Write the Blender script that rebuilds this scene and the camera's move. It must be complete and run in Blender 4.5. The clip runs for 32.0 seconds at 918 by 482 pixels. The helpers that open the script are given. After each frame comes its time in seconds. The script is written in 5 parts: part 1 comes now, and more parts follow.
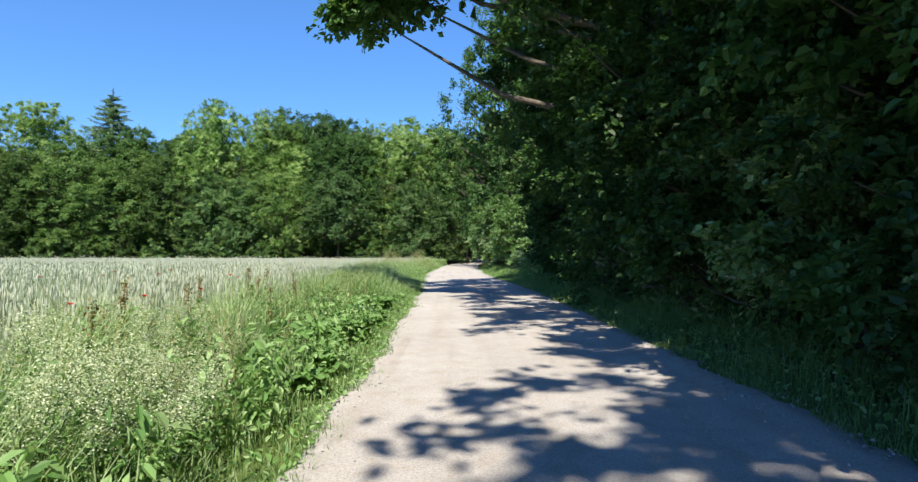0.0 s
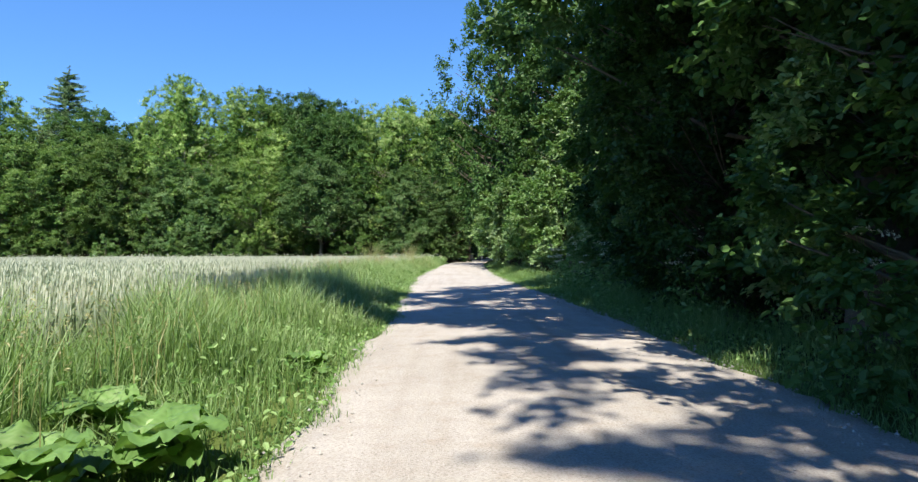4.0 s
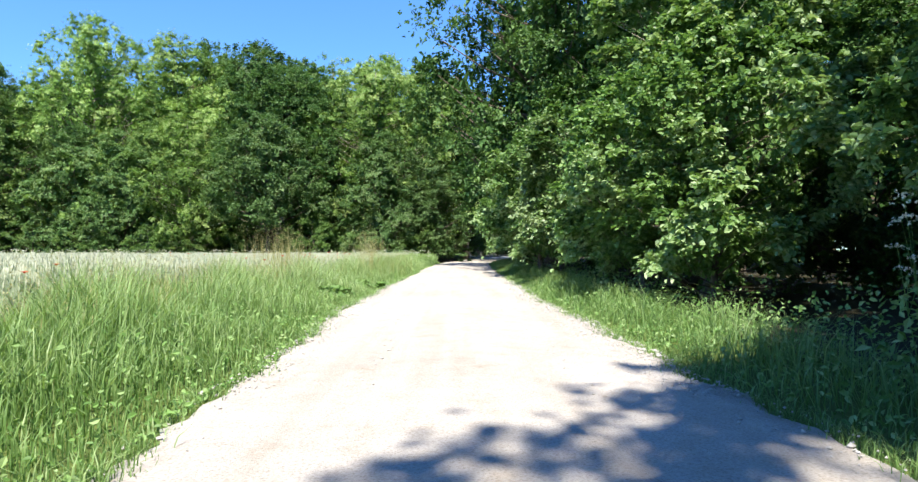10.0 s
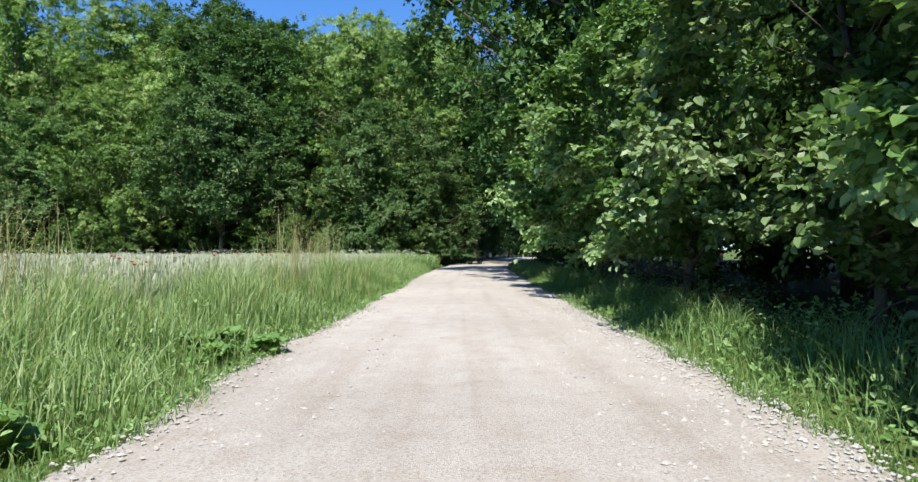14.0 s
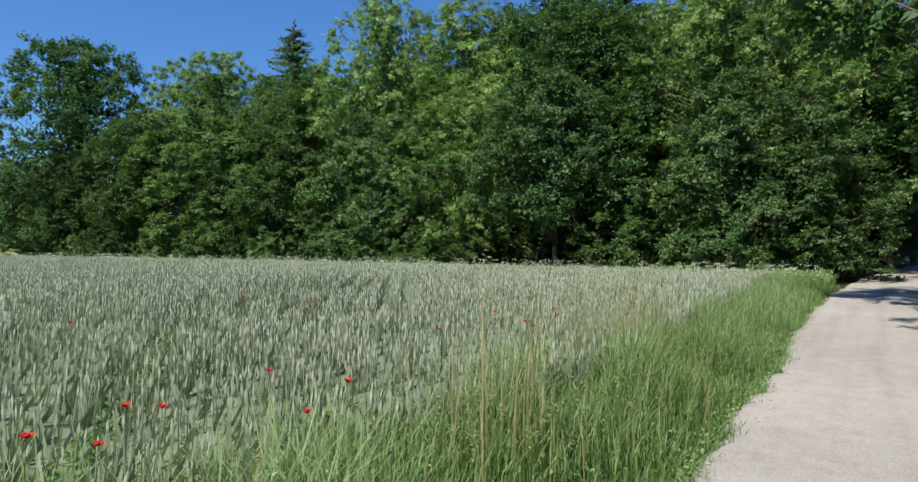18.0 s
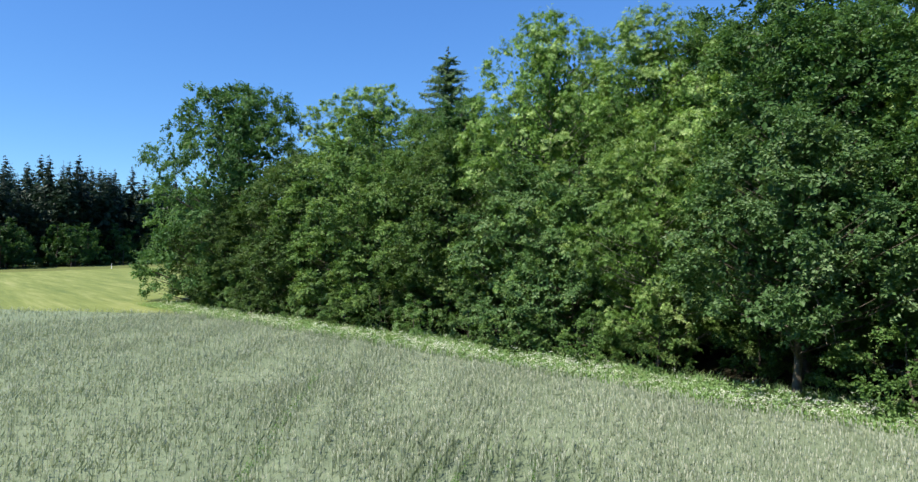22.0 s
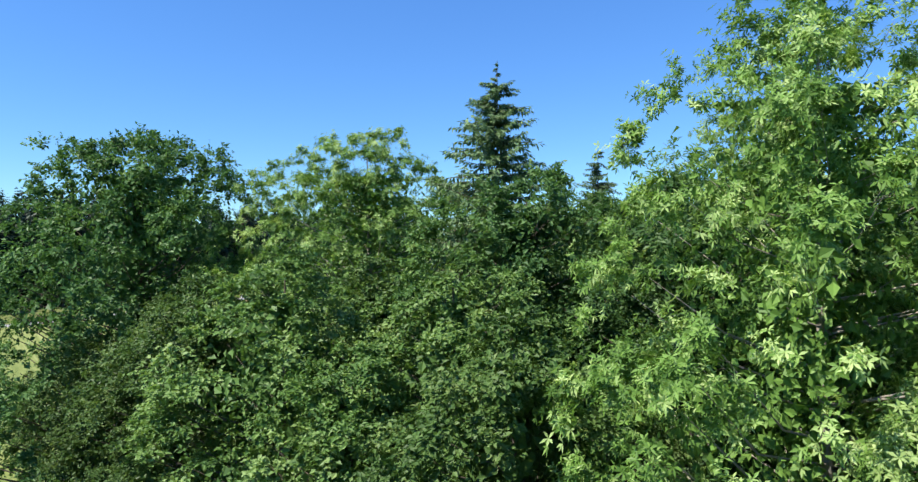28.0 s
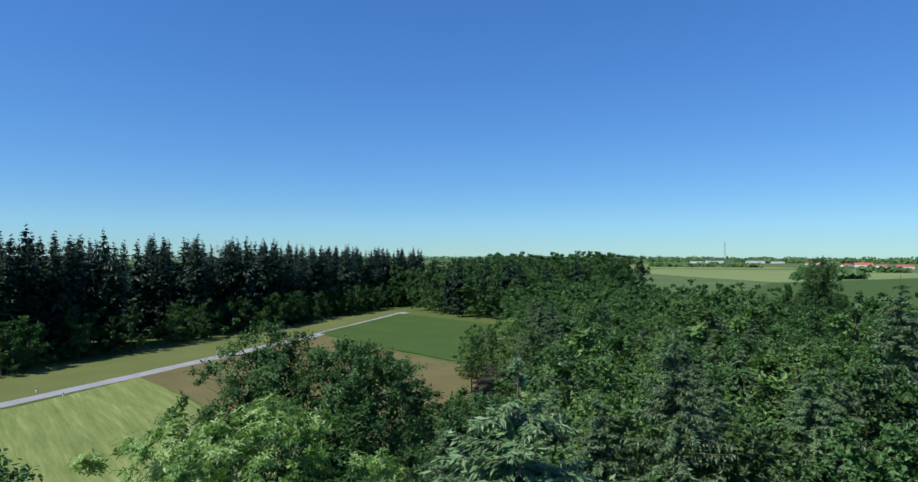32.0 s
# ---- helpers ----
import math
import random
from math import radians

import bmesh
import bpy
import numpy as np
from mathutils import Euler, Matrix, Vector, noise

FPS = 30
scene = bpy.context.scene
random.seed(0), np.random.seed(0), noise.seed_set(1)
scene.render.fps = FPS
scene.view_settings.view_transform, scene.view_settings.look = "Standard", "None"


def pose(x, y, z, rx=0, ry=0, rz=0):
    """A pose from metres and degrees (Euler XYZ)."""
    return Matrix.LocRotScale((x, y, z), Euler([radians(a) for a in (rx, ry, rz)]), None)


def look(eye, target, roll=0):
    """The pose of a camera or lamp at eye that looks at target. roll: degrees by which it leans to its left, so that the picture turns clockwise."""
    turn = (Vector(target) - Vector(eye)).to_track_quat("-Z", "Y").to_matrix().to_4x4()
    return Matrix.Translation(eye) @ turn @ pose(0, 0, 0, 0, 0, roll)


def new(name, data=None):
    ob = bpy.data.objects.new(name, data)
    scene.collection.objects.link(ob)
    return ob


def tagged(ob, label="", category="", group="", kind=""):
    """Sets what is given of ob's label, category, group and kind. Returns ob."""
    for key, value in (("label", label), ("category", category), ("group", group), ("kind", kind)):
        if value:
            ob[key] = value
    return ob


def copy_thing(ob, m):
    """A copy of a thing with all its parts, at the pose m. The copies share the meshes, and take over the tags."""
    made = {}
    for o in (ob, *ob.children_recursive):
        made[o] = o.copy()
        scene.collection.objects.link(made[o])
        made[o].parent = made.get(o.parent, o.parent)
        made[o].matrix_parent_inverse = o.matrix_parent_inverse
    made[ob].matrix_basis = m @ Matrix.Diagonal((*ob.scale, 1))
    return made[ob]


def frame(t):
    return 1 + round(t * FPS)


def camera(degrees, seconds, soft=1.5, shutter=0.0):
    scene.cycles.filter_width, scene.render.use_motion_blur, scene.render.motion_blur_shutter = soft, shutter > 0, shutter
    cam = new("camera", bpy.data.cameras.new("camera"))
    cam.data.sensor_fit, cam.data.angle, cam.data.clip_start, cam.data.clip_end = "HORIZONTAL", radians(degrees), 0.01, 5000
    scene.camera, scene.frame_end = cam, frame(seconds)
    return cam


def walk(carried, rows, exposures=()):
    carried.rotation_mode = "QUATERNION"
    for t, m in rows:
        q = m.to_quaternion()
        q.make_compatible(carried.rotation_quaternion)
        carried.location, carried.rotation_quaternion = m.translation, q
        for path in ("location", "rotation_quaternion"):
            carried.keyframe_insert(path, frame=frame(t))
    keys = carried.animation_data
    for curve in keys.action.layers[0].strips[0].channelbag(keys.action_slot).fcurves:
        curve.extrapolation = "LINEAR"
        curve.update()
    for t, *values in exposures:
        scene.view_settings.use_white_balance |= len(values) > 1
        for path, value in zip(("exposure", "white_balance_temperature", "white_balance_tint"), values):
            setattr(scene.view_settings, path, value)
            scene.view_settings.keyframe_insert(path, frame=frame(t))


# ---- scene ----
cam = camera(73.2, 32.0, soft=1.4)
PATH = [
    (0, (0.006, 0.645, 1.339), (0.01, 2.644, 1.382), 0.06),
    (0.5, (-0.061, 1.969, 1.325), (-0.059, 3.969, 1.366), -0.02),
    (1, (-0.11, 3.281, 1.299), (-0.11, 5.281, 1.339), -0.11),
    (1.5, (-0.129, 4.604, 1.272), (-0.132, 6.603, 1.311), -0.21),
    (2, (-0.139, 5.97, 1.249), (-0.142, 7.97, 1.287), -0.30),
    (2.5, (-0.164, 7.366, 1.243), (-0.165, 9.366, 1.279), -0.33),
    (3, (-0.156, 8.744, 1.256), (-0.151, 10.744, 1.291), -0.30),
    (3.5, (-0.122, 10.126, 1.239), (-0.119, 12.126, 1.274), -0.23),
    (4, (-0.07, 11.561, 1.241), (-0.069, 13.56, 1.277), -0.13),
    (4.5, (-0.013, 13.036, 1.238), (-0.014, 15.036, 1.274), -0.07),
    (5, (0.035, 14.543, 1.231), (0.034, 16.542, 1.268), -0.05),
    (5.5, (0.064, 16.069, 1.226), (0.063, 18.068, 1.264), -0.07),
    (6, (0.06, 17.604, 1.223), (0.059, 19.604, 1.261), -0.08),
    (6.5, (0.076, 19.13, 1.214), (0.08, 21.129, 1.25), -0.00),
    (7, (0.115, 20.619, 1.21), (0.122, 22.619, 1.246), 0.07),
    (7.5, (0.154, 22.076, 1.197), (0.163, 24.075, 1.232), 0.08),
    (8, (0.154, 23.508, 1.176), (0.165, 25.508, 1.21), 0.08),
    (8.5, (0.119, 24.923, 1.159), (0.132, 26.923, 1.191), 0.09),
    (9, (0.091, 26.306, 1.157), (0.106, 28.306, 1.188), 0.11),
    (9.5, (0.035, 27.778, 1.157), (0.052, 29.778, 1.186), 0.10),
    (10, (-0.051, 29.331, 1.138), (-0.035, 31.33, 1.165), 0.04),
    (10.5, (-0.094, 30.819, 1.125), (-0.08, 32.818, 1.152), 0.01),
    (11, (-0.167, 32.342, 1.1), (-0.152, 34.341, 1.127), -0.02),
    (11.5, (-0.264, 33.852, 1.086), (-0.251, 35.852, 1.113), -0.05),
    (12, (-0.335, 35.303, 1.068), (-0.322, 37.303, 1.095), -0.08),
    (12.5, (-0.397, 36.741, 1.05), (-0.378, 38.741, 1.077), -0.12),
    (13, (-0.404, 38.185, 1.033), (-0.383, 40.185, 1.06), -0.12),
    (13.5, (-0.333, 39.539, 1.041), (-0.314, 41.539, 1.068), -0.09),
    (14, (-0.21, 40.721, 1.059), (-0.208, 42.721, 1.088), -0.06),
    (14.5, (-0.069, 41.759, 1.059), (-0.105, 43.758, 1.092), -0.04),
    (15, (0.056, 42.681, 1.05), (-0.044, 44.678, 1.084), -0.03),
    (15.5, (0.131, 43.516, 1.038), (-0.064, 45.506, 1.072), -0.03),
    (16, (0.122, 44.291, 1.031), (-0.205, 46.264, 1.061), -0.02),
    (16.5, (-0.013, 45.011, 1.081), (-0.566, 46.933, 1.103), 0.01),
    (17, (-0.267, 45.687, 1.258), (-1.022, 47.539, 1.271), 0.02),
    (17.5, (-0.571, 46.31, 1.562), (-1.499, 48.082, 1.57), 0.02),
    (18, (-0.864, 46.872, 1.994), (-1.932, 48.563, 2), 0.02),
    (18.5, (-1.148, 47.382, 2.509), (-2.348, 48.981, 2.516), 0.02),
    (19, (-1.473, 47.905, 3.016), (-2.752, 49.443, 3.024), 0.05),
    (19.5, (-1.942, 48.536, 3.509), (-3.27, 50.032, 3.517), 0.04),
    (20, (-2.619, 49.274, 4.029), (-3.971, 50.748, 4.037), 0.00),
    (20.5, (-3.46, 50.104, 4.602), (-4.821, 51.569, 4.612), -0.02),
    (21, (-4.412, 51.011, 5.213), (-5.782, 52.468, 5.224), -0.01),
    (21.5, (-5.421, 51.951, 5.849), (-6.825, 53.375, 5.862), -0.02),
    (22, (-6.429, 52.894, 6.506), (-7.886, 54.264, 6.521), 0.00),
    (22.5, (-7.375, 53.828, 7.173), (-8.857, 55.171, 7.189), 0.03),
    (23, (-8.338, 54.759, 7.837), (-9.834, 56.086, 7.855), 0.05),
    (23.5, (-9.421, 55.744, 8.532), (-10.928, 57.058, 8.55), 0.07),
    (24, (-10.679, 56.87, 9.285), (-12.192, 58.178, 9.305), 0.09),
    (24.5, (-12.209, 58.183, 10.094), (-13.731, 59.48, 10.116), 0.08),
    (25, (-14.007, 59.693, 10.93), (-15.536, 60.982, 10.954), 0.04),
    (25.5, (-16.044, 61.379, 11.791), (-17.578, 62.663, 11.815), 0.00),
    (26, (-18.29, 63.22, 12.676), (-19.827, 64.5, 12.7), -0.03),
    (26.5, (-20.715, 65.194, 13.585), (-22.252, 66.473, 13.606), -0.05),
    (27, (-23.289, 67.278, 14.516), (-24.824, 68.56, 14.533), -0.05),
    (27.5, (-25.83, 69.424, 15.518), (-27.364, 70.707, 15.533), -0.07),
    (28, (-28.225, 71.556, 16.684), (-29.755, 72.844, 16.699), -0.09),
    (28.5, (-30.559, 73.634, 18.006), (-32.087, 74.923, 18.027), -0.03),
    (29, (-32.658, 75.628, 19.397), (-34.186, 76.918, 19.422), 0.06),
    (29.5, (-34.537, 77.52, 20.83), (-36.075, 78.799, 20.859), 0.15),
    (30, (-36.349, 79.282, 22.329), (-37.89, 80.556, 22.362), 0.17),
    (30.5, (-38.192, 80.958, 23.903), (-39.735, 82.231, 23.942), 0.14),
    (31, (-40.043, 82.585, 25.52), (-41.584, 83.859, 25.563), 0.09),
    (31.5, (-41.875, 84.2, 27.146), (-43.413, 85.477, 27.19), 0.05),
    (32, (-43.678, 85.821, 28.778), (-45.216, 87.099, 28.824), 0.01),
]
walk(cam, [(t, look(eye, target, roll)) for t, eye, target, roll in PATH], [(0,0.95,6800,10),(3.5,1.0,6800,10),(6,1.4,7200,10),(7,1.8,7400,10),(9,1.9,7300,10),(9.7,1.65,7000,10),(10.5,1.1,6700,10),(13,0.95,6600,10),(15.5,0.65,6600,10),(17,0.4,6600,10),(18,0.4,6600,10),(18.6,0.65,6700,10),(19,0.76,6700,10),(21,0.7,6700,10),(23,0.85,6700,10),(26.5,0.85,6700,10),(29,0.95,6600,10),(29.5,0.6,6400,10),(30,0.15,6050,10),(30.5,0.15,6050,10),(31,0.2,6100,10),(32,0.2,6200,10)
])

# ---- world and sun ----
SUN_DIR = Vector((-0.1, -0.74, 1.0)).normalized()
world = bpy.data.worlds.new("sky")
scene.world = world
world.use_nodes = True
wn, wl = world.node_tree.nodes, world.node_tree.links
sky = wn.new("ShaderNodeTexSky")
sky.sky_type = 'NISHITA'
sky.sun_disc = False
sky.sun_elevation = math.asin(SUN_DIR.z)
sky.sun_rotation = math.atan2(SUN_DIR.x, SUN_DIR.y)
sky.air_density, sky.dust_density, sky.ozone_density = 1.0, 0.0, 4.0
even = wn.new("ShaderNodeGamma")
even.inputs["Gamma"].default_value = 0.67
deep = wn.new("ShaderNodeHueSaturation")
deep.inputs["Saturation"].default_value, deep.inputs["Hue"].default_value = 1.35, 0.512
wl.new(sky.outputs[0], even.inputs["Color"])
wl.new(even.outputs[0], deep.inputs["Color"])
cool = wn.new("ShaderNodeMix")
cool.data_type, cool.blend_type = 'RGBA', 'MULTIPLY'
cool.inputs[0].default_value, cool.inputs[7].default_value = 1.0, (0.59, 0.94, 1.24, 1)
wl.new(deep.outputs[0], cool.inputs[6])
wl.new(cool.outputs[2], wn["Background"].inputs[0])
wn["Background"].inputs[1].default_value = 0.155
sun = new("sun", bpy.data.lights.new("sun", 'SUN'))
sun.data.energy, sun.data.angle, sun.data.color = 5.0, radians(0.53), (1.0, 0.95, 0.86)
sun.matrix_world = look(SUN_DIR * 50, (0, 0, 0))


# ---- materials ----
def material(name):
    m = bpy.data.materials.new(name)
    m.use_nodes = True
    n = m.node_tree.nodes
    return m, n, m.node_tree.links, n["Principled BSDF"]


def ramp(n, stops):
    r = n.new("ShaderNodeValToRGB")
    e = r.color_ramp.elements
    while len(e) < len(stops):
        e.new(0.5)
    for el, (p, c) in zip(e, stops):
        el.position, el.color = p, (*c, 1)
    return r


def noise_tex(n, l, scale, detail=4.0, rough=0.6, coord="Object"):
    tc, t = n.new("ShaderNodeTexCoord"), n.new("ShaderNodeTexNoise")
    t.inputs["Scale"].default_value, t.inputs["Detail"].default_value, t.inputs["Roughness"].default_value = scale, detail, rough
    l.new(tc.outputs[coord], t.inputs["Vector"])
    return t


def mixcol(n, l, fac, a, b, mode='MIX'):
    m = n.new("ShaderNodeMix")
    m.data_type, m.blend_type = 'RGBA', mode
    for sock, v in ((m.inputs[0], fac), (m.inputs[6], a), (m.inputs[7], b)):
        if hasattr(v, "links"):
            l.new(v, sock)
        elif isinstance(v, (int, float)):
            sock.default_value = v
        else:
            sock.default_value = (*v, 1)
    return m.outputs[2]


def bump(n, l, height, bsdf, strength=0.5, dist=0.02):
    b = n.new("ShaderNodeBump")
    b.inputs["Strength"].default_value, b.inputs["Distance"].default_value = strength, dist
    l.new(height, b.inputs["Height"])
    l.new(b.outputs[0], bsdf.inputs["Normal"])


def leaf_mat(name, dark, mid, light, trans=0.35, rough=0.5, spec=0.25, vary=0.25):
    """Leaves: a tone stored with each leaf picks its green; each plant is shifted a little; light shines through."""
    m, n, l, b = material(name)
    at = n.new("ShaderNodeAttribute")
    at.attribute_name = "tone"
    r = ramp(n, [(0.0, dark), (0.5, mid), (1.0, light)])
    l.new(at.outputs["Fac"], r.inputs[0])
    oi, hsv = n.new("ShaderNodeObjectInfo"), n.new("ShaderNodeHueSaturation")
    mr = n.new("ShaderNodeMapRange")
    mr.inputs[3].default_value, mr.inputs[4].default_value = 1 - vary, 1 + vary
    l.new(oi.outputs["Random"], mr.inputs[0])
    l.new(mr.outputs[0], hsv.inputs["Value"])
    l.new(r.outputs[0], hsv.inputs["Color"])
    l.new(hsv.outputs[0], b.inputs["Base Color"])
    b.inputs["Roughness"].default_value = rough
    b.inputs["Specular IOR Level"].default_value = spec
    tr, mx = n.new("ShaderNodeBsdfTranslucent"), n.new("ShaderNodeMixShader")
    l.new(mixcol(n, l, 1.0, hsv.outputs[0], (1.12, 1.12, 0.62), 'MULTIPLY'), tr.inputs[0])
    mx.inputs[0].default_value = trans
    l.new(b.outputs[0], mx.inputs[1])
    l.new(tr.outputs[0], mx.inputs[2])
    l.new(mx.outputs[0], n["Material Output"].inputs[0])
    return m


M_ASH = leaf_mat("ash_leaves", (0.062, 0.135, 0.026), (0.16, 0.29, 0.06), (0.41, 0.53, 0.21), vary=0.12)
M_BEECH = leaf_mat("hornbeam_leaves", (0.045, 0.098, 0.025), (0.095, 0.178, 0.045), (0.21, 0.3, 0.105), vary=0.3)
M_MAPLE = leaf_mat("maple_leaves", (0.055, 0.125, 0.04), (0.115, 0.22, 0.072), (0.24, 0.35, 0.16), vary=0.3)
M_OAK = leaf_mat("oak_leaves", (0.034, 0.085, 0.024), (0.062, 0.138, 0.038), (0.125, 0.22, 0.075))
# darker copy of the oak leaves, with the hedge's shade put into the colour
M_SHADEOAK = leaf_mat("shaded_oak_leaves", (0.024, 0.068, 0.018), (0.045, 0.108, 0.026), (0.09, 0.175, 0.05))
M_HAZEL = leaf_mat("hazel_leaves", (0.06, 0.135, 0.035), (0.135, 0.25, 0.072), (0.33, 0.45, 0.24), trans=0.42, rough=0.42, spec=0.35)
M_SPRUCE = leaf_mat("spruce_needles", (0.045, 0.09, 0.036), (0.09, 0.158, 0.064), (0.2, 0.285, 0.13), trans=0.15)
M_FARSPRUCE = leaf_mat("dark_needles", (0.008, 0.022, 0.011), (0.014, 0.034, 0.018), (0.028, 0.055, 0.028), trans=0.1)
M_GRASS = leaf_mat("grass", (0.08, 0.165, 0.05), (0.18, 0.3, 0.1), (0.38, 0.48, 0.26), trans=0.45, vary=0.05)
M_HERB = leaf_mat("herb_leaves", (0.08, 0.17, 0.045), (0.165, 0.3, 0.09), (0.31, 0.43, 0.2), trans=0.38, vary=0.15)
M_STRAW = leaf_mat("seed_heads", (0.2, 0.22, 0.08), (0.34, 0.33, 0.16), (0.48, 0.45, 0.26), trans=0.3, vary=0.1)
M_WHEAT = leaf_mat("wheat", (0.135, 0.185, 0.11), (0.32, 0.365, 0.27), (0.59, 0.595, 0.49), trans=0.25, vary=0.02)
M_FLOWER = leaf_mat("white_flowers", (0.55, 0.58, 0.45), (0.72, 0.73, 0.62), (0.82, 0.82, 0.76), trans=0.25, vary=0.05)
M_POPPY = leaf_mat("poppy_petals", (0.5, 0.012, 0.008), (0.65, 0.022, 0.012), (0.75, 0.04, 0.02), trans=0.3, vary=0.1)


def bark_mat(name, a, b_):
    m, n, l, b = material(name)
    t = noise_tex(n, l, 6, 8, 0.7)
    r = ramp(n, [(0.3, a), (0.7, b_)])
    l.new(t.outputs["Fac"], r.inputs[0])
    l.new(r.outputs[0], b.inputs["Base Color"])
    b.inputs["Roughness"].default_value = 0.9
    bump(n, l, t.outputs["Fac"], b, 0.8, 0.03)
    return m


M_BARK = bark_mat("bark", (0.045, 0.035, 0.025), (0.14, 0.115, 0.085))
M_PALEBARK = bark_mat("pale_bark", (0.16, 0.14, 0.11), (0.36, 0.32, 0.26))


def ground_mat(name, cols, scale=0.6, fine=18.0, rough=0.95, bmp=0.6, stretch=None):
    m, n, l, b = material(name)
    big, small = noise_tex(n, l, scale, 5, 0.6), noise_tex(n, l, fine, 6, 0.7)
    if stretch:
        for t in (big, small):
            mp = n.new("ShaderNodeMapping")
            mp.inputs["Rotation"].default_value[2], mp.inputs["Scale"].default_value = stretch[0], stretch[1]
            src = t.inputs["Vector"].links[0].from_socket
            l.new(src, mp.inputs["Vector"])
            l.new(mp.outputs[0], t.inputs["Vector"])
    r = ramp(n, [(0.3, cols[0]), (0.52, cols[1]), (0.75, cols[2])])
    mth = n.new("ShaderNodeMath")
    mth.operation = 'MULTIPLY_ADD'
    mth.inputs[1].default_value = 0.5
    l.new(big.outputs["Fac"], mth.inputs[0])
    m2 = n.new("ShaderNodeMath")
    m2.operation = 'MULTIPLY'
    m2.inputs[1].default_value = 0.5
    l.new(small.outputs["Fac"], m2.inputs[0])
    l.new(m2.outputs[0], mth.inputs[2])
    l.new(mth.outputs[0], r.inputs[0])
    l.new(r.outputs[0], b.inputs["Base Color"])
    b.inputs["Roughness"].default_value = rough
    b.inputs["Specular IOR Level"].default_value = 0.15
    bump(n, l, small.outputs["Fac"], b, bmp, 0.03)
    return m


M_GROUND = ground_mat("turf", ((0.05, 0.075, 0.02), (0.085, 0.12, 0.03), (0.13, 0.16, 0.05)), 0.4, 14)
# floor colour darkened to stand in for the shade under the trees
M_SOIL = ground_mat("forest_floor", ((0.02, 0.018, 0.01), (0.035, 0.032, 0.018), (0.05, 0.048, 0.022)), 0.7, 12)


def gravel_mat():
    """Pale crushed stone: grit, scattered darker stones, dusty wheel lines and tan earth patches."""
    m, n, l, b = material("pale_gravel")
    big, mid, grit = noise_tex(n, l, 0.35, 4, 0.6), noise_tex(n, l, 3.0, 6, 0.7), noise_tex(n, l, 60, 5, 0.75)
    tc, vor = n.new("ShaderNodeTexCoord"), n.new("ShaderNodeTexVoronoi")
    vor.inputs["Scale"].default_value = 42
    l.new(tc.outputs["Object"], vor.inputs["Vector"])
    r0 = ramp(n, [(0.25, (0.26, 0.247, 0.23)), (0.5, (0.39, 0.374, 0.353)), (0.8, (0.52, 0.502, 0.478))])
    l.new(grit.outputs["Fac"], r0.inputs[0])
    r1 = ramp(n, [(0.36, (1, 1, 1)), (0.55, (0.94, 0.93, 0.92)), (0.76, (0.82, 0.76, 0.69))])
    l.new(mid.outputs["Fac"], r1.inputs[0])
    r2 = ramp(n, [(0.3, (1.06, 1.04, 1.02)), (0.7, (0.88, 0.86, 0.83))])
    l.new(big.outputs["Fac"], r2.inputs[0])
    r3 = ramp(n, [(0.0, (0.6, 0.58, 0.56)), (0.22, (0.84, 0.83, 0.82)), (0.42, (1.08, 1.08, 1.08))])
    l.new(vor.outputs["Distance"], r3.inputs[0])
    c = mixcol(n, l, 1.0, r0.outputs[0], r1.outputs[0], 'MULTIPLY')
    c = mixcol(n, l, 1.0, c, r2.outputs[0], 'MULTIPLY')
    c = mixcol(n, l, 0.75, c, r3.outputs[0], 'MULTIPLY')
    mp, ruts = n.new("ShaderNodeMapping"), n.new("ShaderNodeTexNoise")
    mp.inputs["Scale"].default_value = (3.2, 0.12, 1)
    l.new(tc.outputs["Object"], mp.inputs["Vector"])
    l.new(mp.outputs[0], ruts.inputs["Vector"])
    ruts.inputs["Scale"].default_value, ruts.inputs["Detail"].default_value = 1.0, 5
    r4 = ramp(n, [(0.35, (0.86, 0.83, 0.79)), (0.5, (1, 1, 1)), (0.68, (1.05, 1.05, 1.05))])
    l.new(ruts.outputs["Fac"], r4.inputs[0])
    c = mixcol(n, l, 0.55, c, r4.outputs[0], 'MULTIPLY')
    l.new(c, b.inputs["Base Color"])
    b.inputs["Roughness"].default_value, b.inputs["Specular IOR Level"].default_value = 0.95, 0.1
    bump(n, l, grit.outputs["Fac"], b, 0.7, 0.016)
    return m


M_GRAVEL = gravel_mat()
M_STONE = ground_mat("pale_stone", ((0.25, 0.24, 0.225), (0.36, 0.35, 0.33), (0.5, 0.49, 0.47)), 9.0, 60.0, bmp=0.2)
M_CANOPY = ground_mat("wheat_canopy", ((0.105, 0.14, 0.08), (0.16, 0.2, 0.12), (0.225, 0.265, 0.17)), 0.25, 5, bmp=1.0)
M_BARLEY = ground_mat("barley", ((0.075, 0.115, 0.03), (0.17, 0.205, 0.06), (0.34, 0.35, 0.15)), 0.25, 0.9, bmp=1.0, stretch=(0.75, (0.12, 1.6, 1)))
M_MEADOW = ground_mat("mown_meadow", ((0.085, 0.105, 0.03), (0.115, 0.135, 0.04), (0.15, 0.165, 0.055)), 0.05, 1.5)
M_CROP = ground_mat("green_crop", ((0.036, 0.07, 0.014), (0.052, 0.09, 0.018), (0.07, 0.11, 0.024)), 0.08, 2.5)
